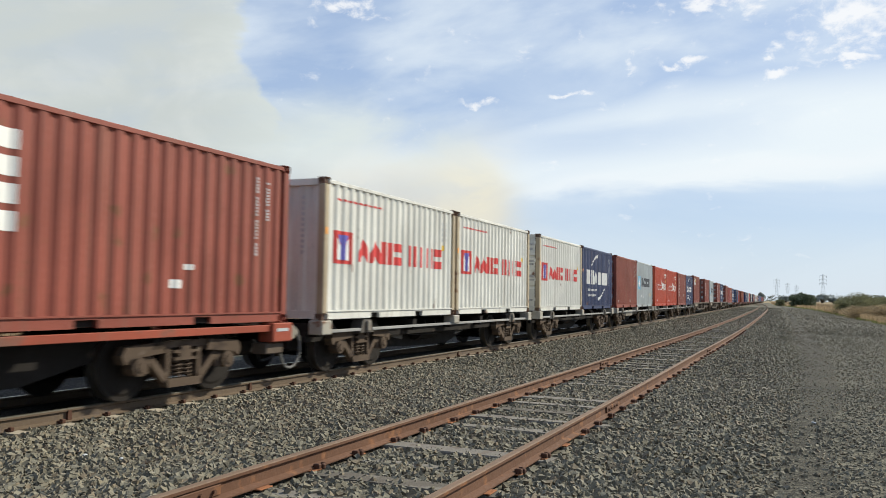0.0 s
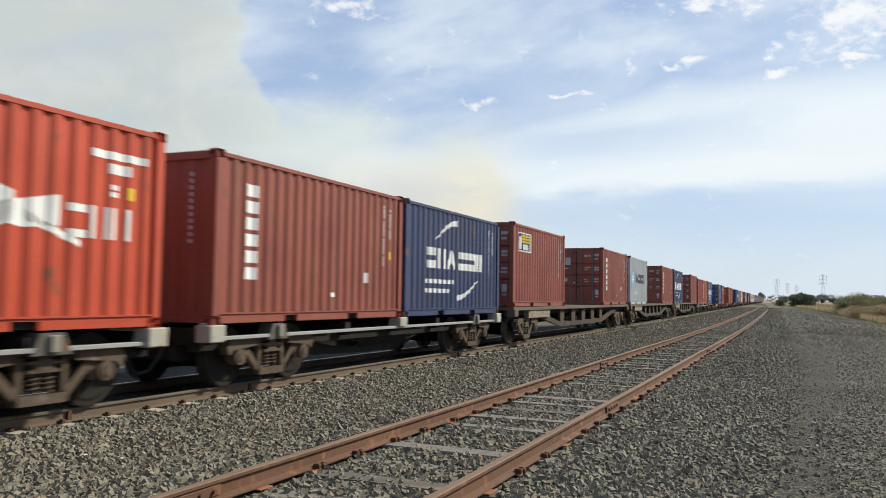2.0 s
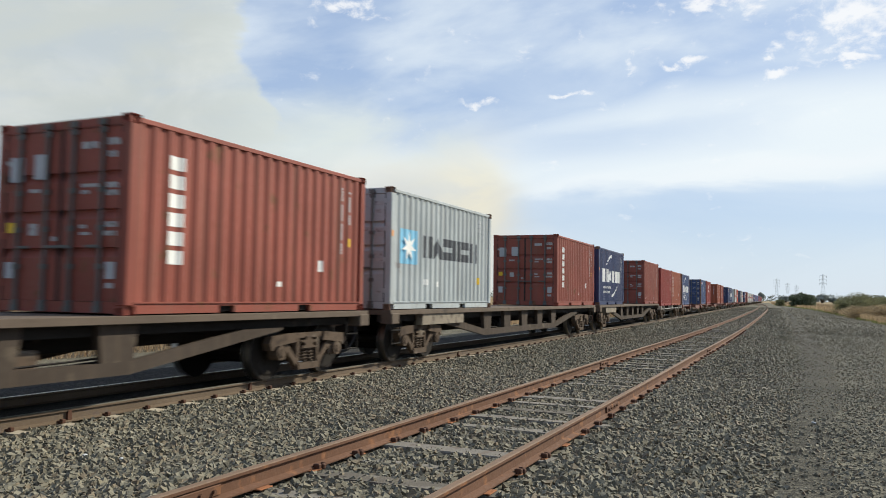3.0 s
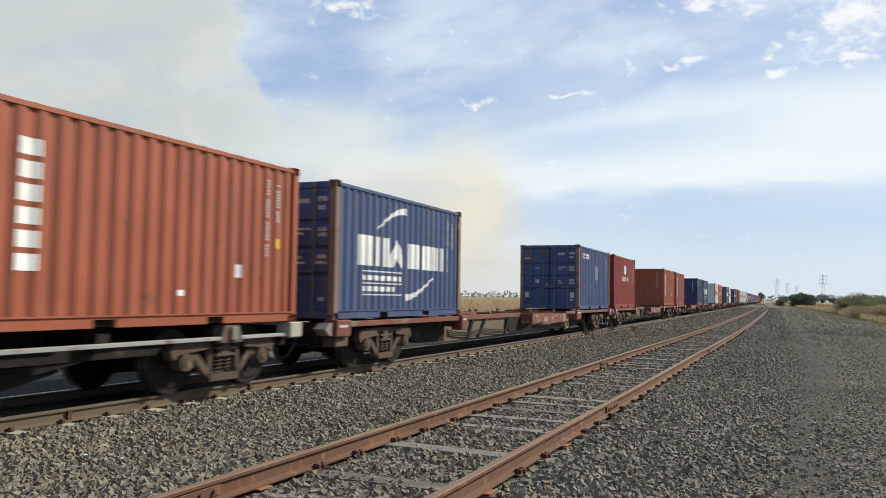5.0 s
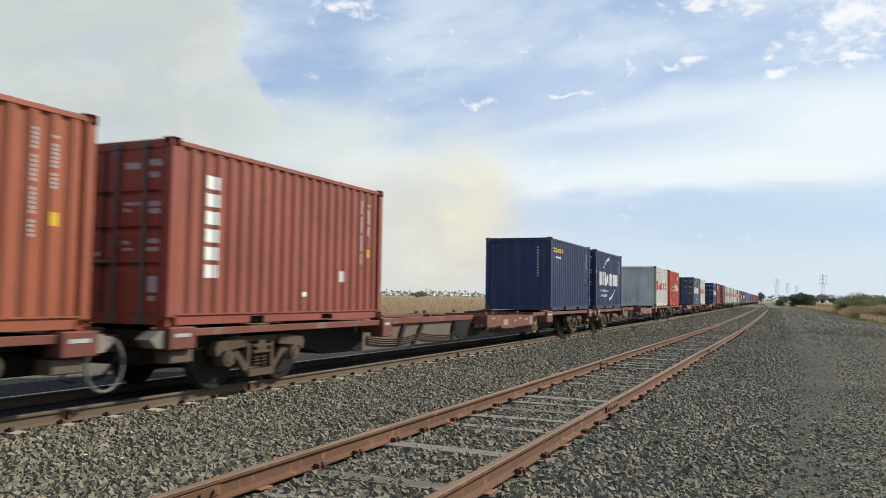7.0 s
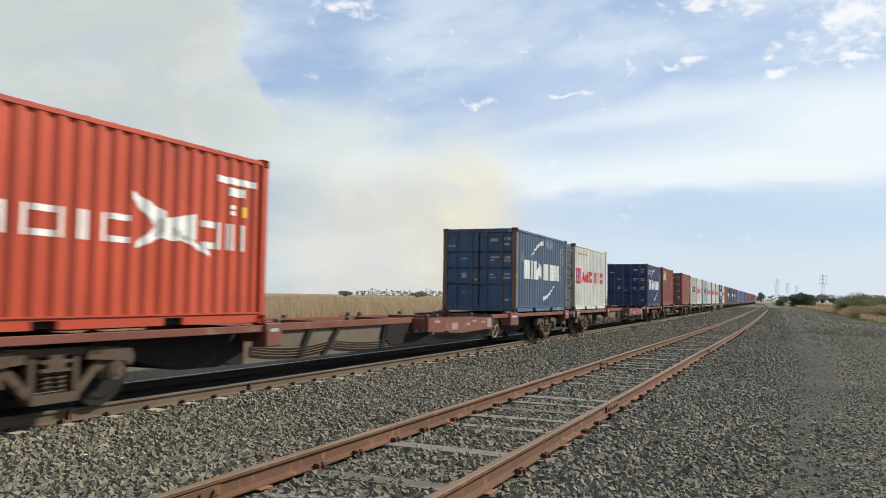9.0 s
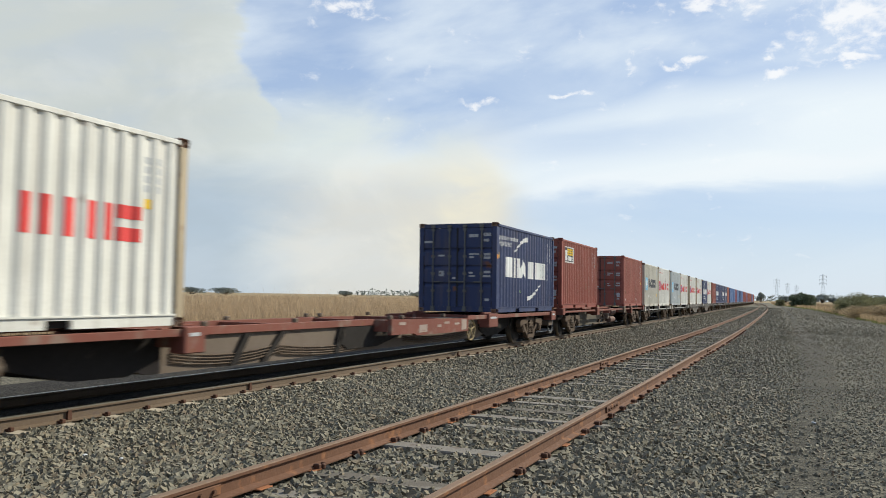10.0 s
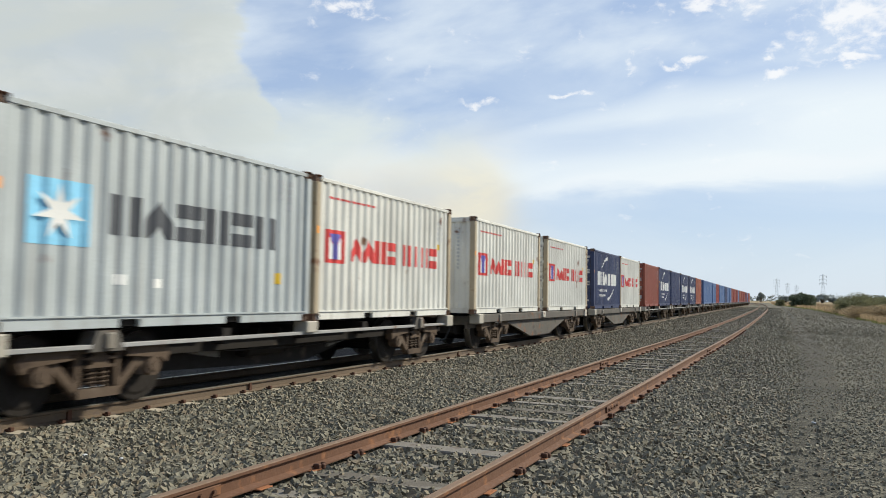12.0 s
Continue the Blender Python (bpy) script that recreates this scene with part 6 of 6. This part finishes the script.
def bush(x, y, wide, tall, seed, mat, label, leaf=0.12, name="bush", clumps=9, count=170, trunk=0.06):
    r = random.Random(seed)
    t = new(name)
    t.matrix_basis = pose(x, y, -0.12)
    bm = bmesh.new()
    tips = []
    for k in range(clumps):
        a = r.uniform(0, 6.28)
        d = r.uniform(0.1, 0.85) * wide / 2
        tips.append((d * math.cos(a), d * math.sin(a), tall * r.uniform(0.45, 0.85) * (1 - 0.35 * d / (wide / 2))))
    for p in tips:
        rod(bm, (p[0] * 0.12, p[1] * 0.12, 0), p, trunk, 5, trunk * 0.3)
    part("trunk" if name == "tree" else "stem", bm, BARK, t)
    bm = bmesh.new()
    for p in tips:
        k = r.uniform(0.7, 1.15)
        leaf_cloud(bm, p, (wide * 0.26 * k, wide * 0.26 * k, tall * 0.24 * k), count, leaf, r)
        if name == "bush":
            leaf_cloud(bm, (p[0], p[1], p[2] * 0.45), (wide * 0.24, wide * 0.24, tall * 0.24), count // 2, leaf, r)
    part("crown", bm, mat, t)
    return tagged(t, label, "tree" if name == "tree" else "shrub")


def at(px_az, dist):
    """The place at an angle from the track, in degrees to the left, and a distance."""
    return -math.sin(radians(px_az)) * dist, math.cos(radians(px_az)) * dist


def az_of(x):
    return YAW - math.degrees(math.atan((x - 784) / 1407.7))


def far_bush(x, dist, wide, tall, seed, mat, label, name="bush", leaf=0.12, clumps=9, count=170, trunk=0.06):
    px, py = at(az_of(x), dist)
    return bush(px, py, wide, tall, seed, mat, label, leaf, name, clumps, count, trunk)


far_bush(1518, 120, 5.2, 3.1, 1, LEAF_OLIVE, "straggly olive bush in the verge", leaf=0.10, clumps=26, count=420, trunk=0.04)
far_bush(1562, 128, 4.5, 2.6, 6, LEAF_OLIVE, "straggly olive bush in the verge", leaf=0.10, clumps=20, count=380, trunk=0.04)
far_bush(1538, 92, 4.6, 1.55, 2, LEAF_DRY, "low dry brown scrub in front of the verge bush", leaf=0.07, clumps=30, count=260, trunk=0.02)
far_bush(1575, 86, 3.4, 1.6, 7, LEAF_DRY, "low dry brown scrub in front of the verge bush", leaf=0.07, clumps=22, count=260, trunk=0.02)
far_bush(1420, 240, 6.0, 4.3, 3, LEAF, "dark green bush on the verge", leaf=0.26, clumps=18, count=200)
far_bush(1380, 260, 2.6, 2.6, 4, LEAF_OLIVE, "small olive bush beside the line", leaf=0.22, clumps=8)
for i, (x, w, h) in enumerate(((4, 13, 9), (112, 16, 7.5), (150, 12, 6), (235, 14, 7), (290, 10, 5.5), (340, 22, 6.5), (402, 26, 7), (612, 12, 5.5), (740, 20, 5.5))):
    far_bush(x, 640 if i else 380, w * 0.85, h * 0.84, 20 + i, LEAF_FAR, "far dark rounded paddock tree", "tree", 0.55, 14, 110, 0.3)
for i, (x, w, h) in enumerate(((1347, 9, 14), (1390, 14, 10), (1455, 22, 15), (1475, 10, 9), (1497, 14, 9), (1515, 10, 9), (1556, 24, 13), (1440, 14, 8), (1414, 10, 8))):
    far_bush(x, 800, w * 0.75, h * 0.62, 40 + i, LEAF_FAR, "far grey-green tree on the horizon", "tree", 0.8, 10, 60, 0.35)
pebble = meshed("white_stone", lambda bm: [bmesh.ops.create_icosphere(bm, subdivisions=1, radius=0.024)])
for i, v in enumerate(pebble.vertices):
    v.co = (v.co.x * (1.3 + 0.2 * (i % 3)), v.co.y * 0.9, v.co.z * (0.6 + 0.1 * (i % 2)))
pebble.materials.append(MARK["pale"])
for x, y in ((-7.47, 16.09), (-0.16, 12.11), (-6.23, 5.77), (-6.62, 5.67)):
    o = tagged(new("white_stone", pebble), "small white stone lying on the ballast", "stone", "white stones on the ballast")
    o.matrix_basis = pose(x, y, ballast_height(x - drift(y)) + 0.03, 10, 5, 40 * x)
wood = bmesh.new()
r1 = random.Random(9)
for i in range(150):
    a = -34 + i * 0.44
    px, py = at(a, 1500 + r1.uniform(-80, 80))
    leaf_cloud(wood, (px, py, r1.uniform(1, 4)), (10, 10, r1.uniform(5.0, 12.0)), 40, 2.4, r1)
tagged(part("far_woods", wood, LEAF_FAR), "low hazy line of far woods on the horizon", "woodland", kind="stuff")


def pylon(tall):
    p = new("power_pylon")
    bm = bmesh.new()
    half = lambda z: 2.5 * (1 - z / tall) ** 1.3 + 0.5
    levels = [tall * k / 8 for k in range(9)]
    for z0, z1 in zip(levels, levels[1:]):
        a, b = half(z0), half(z1)
        for sx, sy in ((1, 1), (1, -1), (-1, -1), (-1, 1)):
            rod(bm, (sx * a, sy * a, z0), (sx * b, sy * b, z1), 0.10, 4)
            tx, ty = (-sy, sx)
            rod(bm, (sx * a, sy * a, z0), (tx * b, ty * b, z1), 0.05, 4)
    part("lattice_mast", bm, PYLON, p)
    for k in (0.68, 0.81, 0.94):
        bm = bmesh.new()
        z = tall * k
        for s in (-1, 1):
            rod(bm, (0, 0, z), (s * 4.6, 0, z), 0.13, 4)
            rod(bm, (0, 0, z + 1.6), (s * 4.6, 0, z), 0.09, 4)
            rod(bm, (s * 4.4, 0, z), (s * 4.4, 0, z - 2.0), 0.18, 5)
        part("cross_arm", bm, PYLON, p)
    return tagged(p, "grey lattice steel power pylon far off", "pylon", "pylons on the horizon")


first_pylon = None
for x, tall, dist in ((1375, 36, 1350), (1394, 36, 1700), (1410, 36, 1900), (1457, 36, 1120)):
    px, py = at(az_of(x), dist)
    if first_pylon is None:
        first_pylon = pylon(tall)
        first_pylon.matrix_basis = pose(px, py, -0.12, 0, 0, 20)
    else:
        copy_thing(first_pylon, pose(px, py, -0.12, 0, 0, 20))


# ---------------------------------------------------------------- all that moves
SPEED, SLOWING = 28.148, -0.0405


def gone(t):
    """Metres that the train has run at t."""
    k = t - 0.02 if abs(t % 1 - 0.5) < 0.01 else t
    return SPEED * k + SLOWING * k * k / 2


def motions():
    beats = [i * 0.5 for i in range(25)]
    for thing, middle, high in MOVING:
        rows = []
        for t in beats:
            s = middle - gone(t)
            rows.append((t, pose(main_x(s), s, high, 0, 0, heading(s))))
        walk(thing, rows)
    turns = [(i / 30, i * 85.0) for i in range(361)]
    for wheel in SPINNERS:
        place = wheel.matrix_basis.translation.copy()
        walk(wheel, [(t, pose(place.x, place.y, place.z, a, 0, 0)) for t, a in turns])


motions()
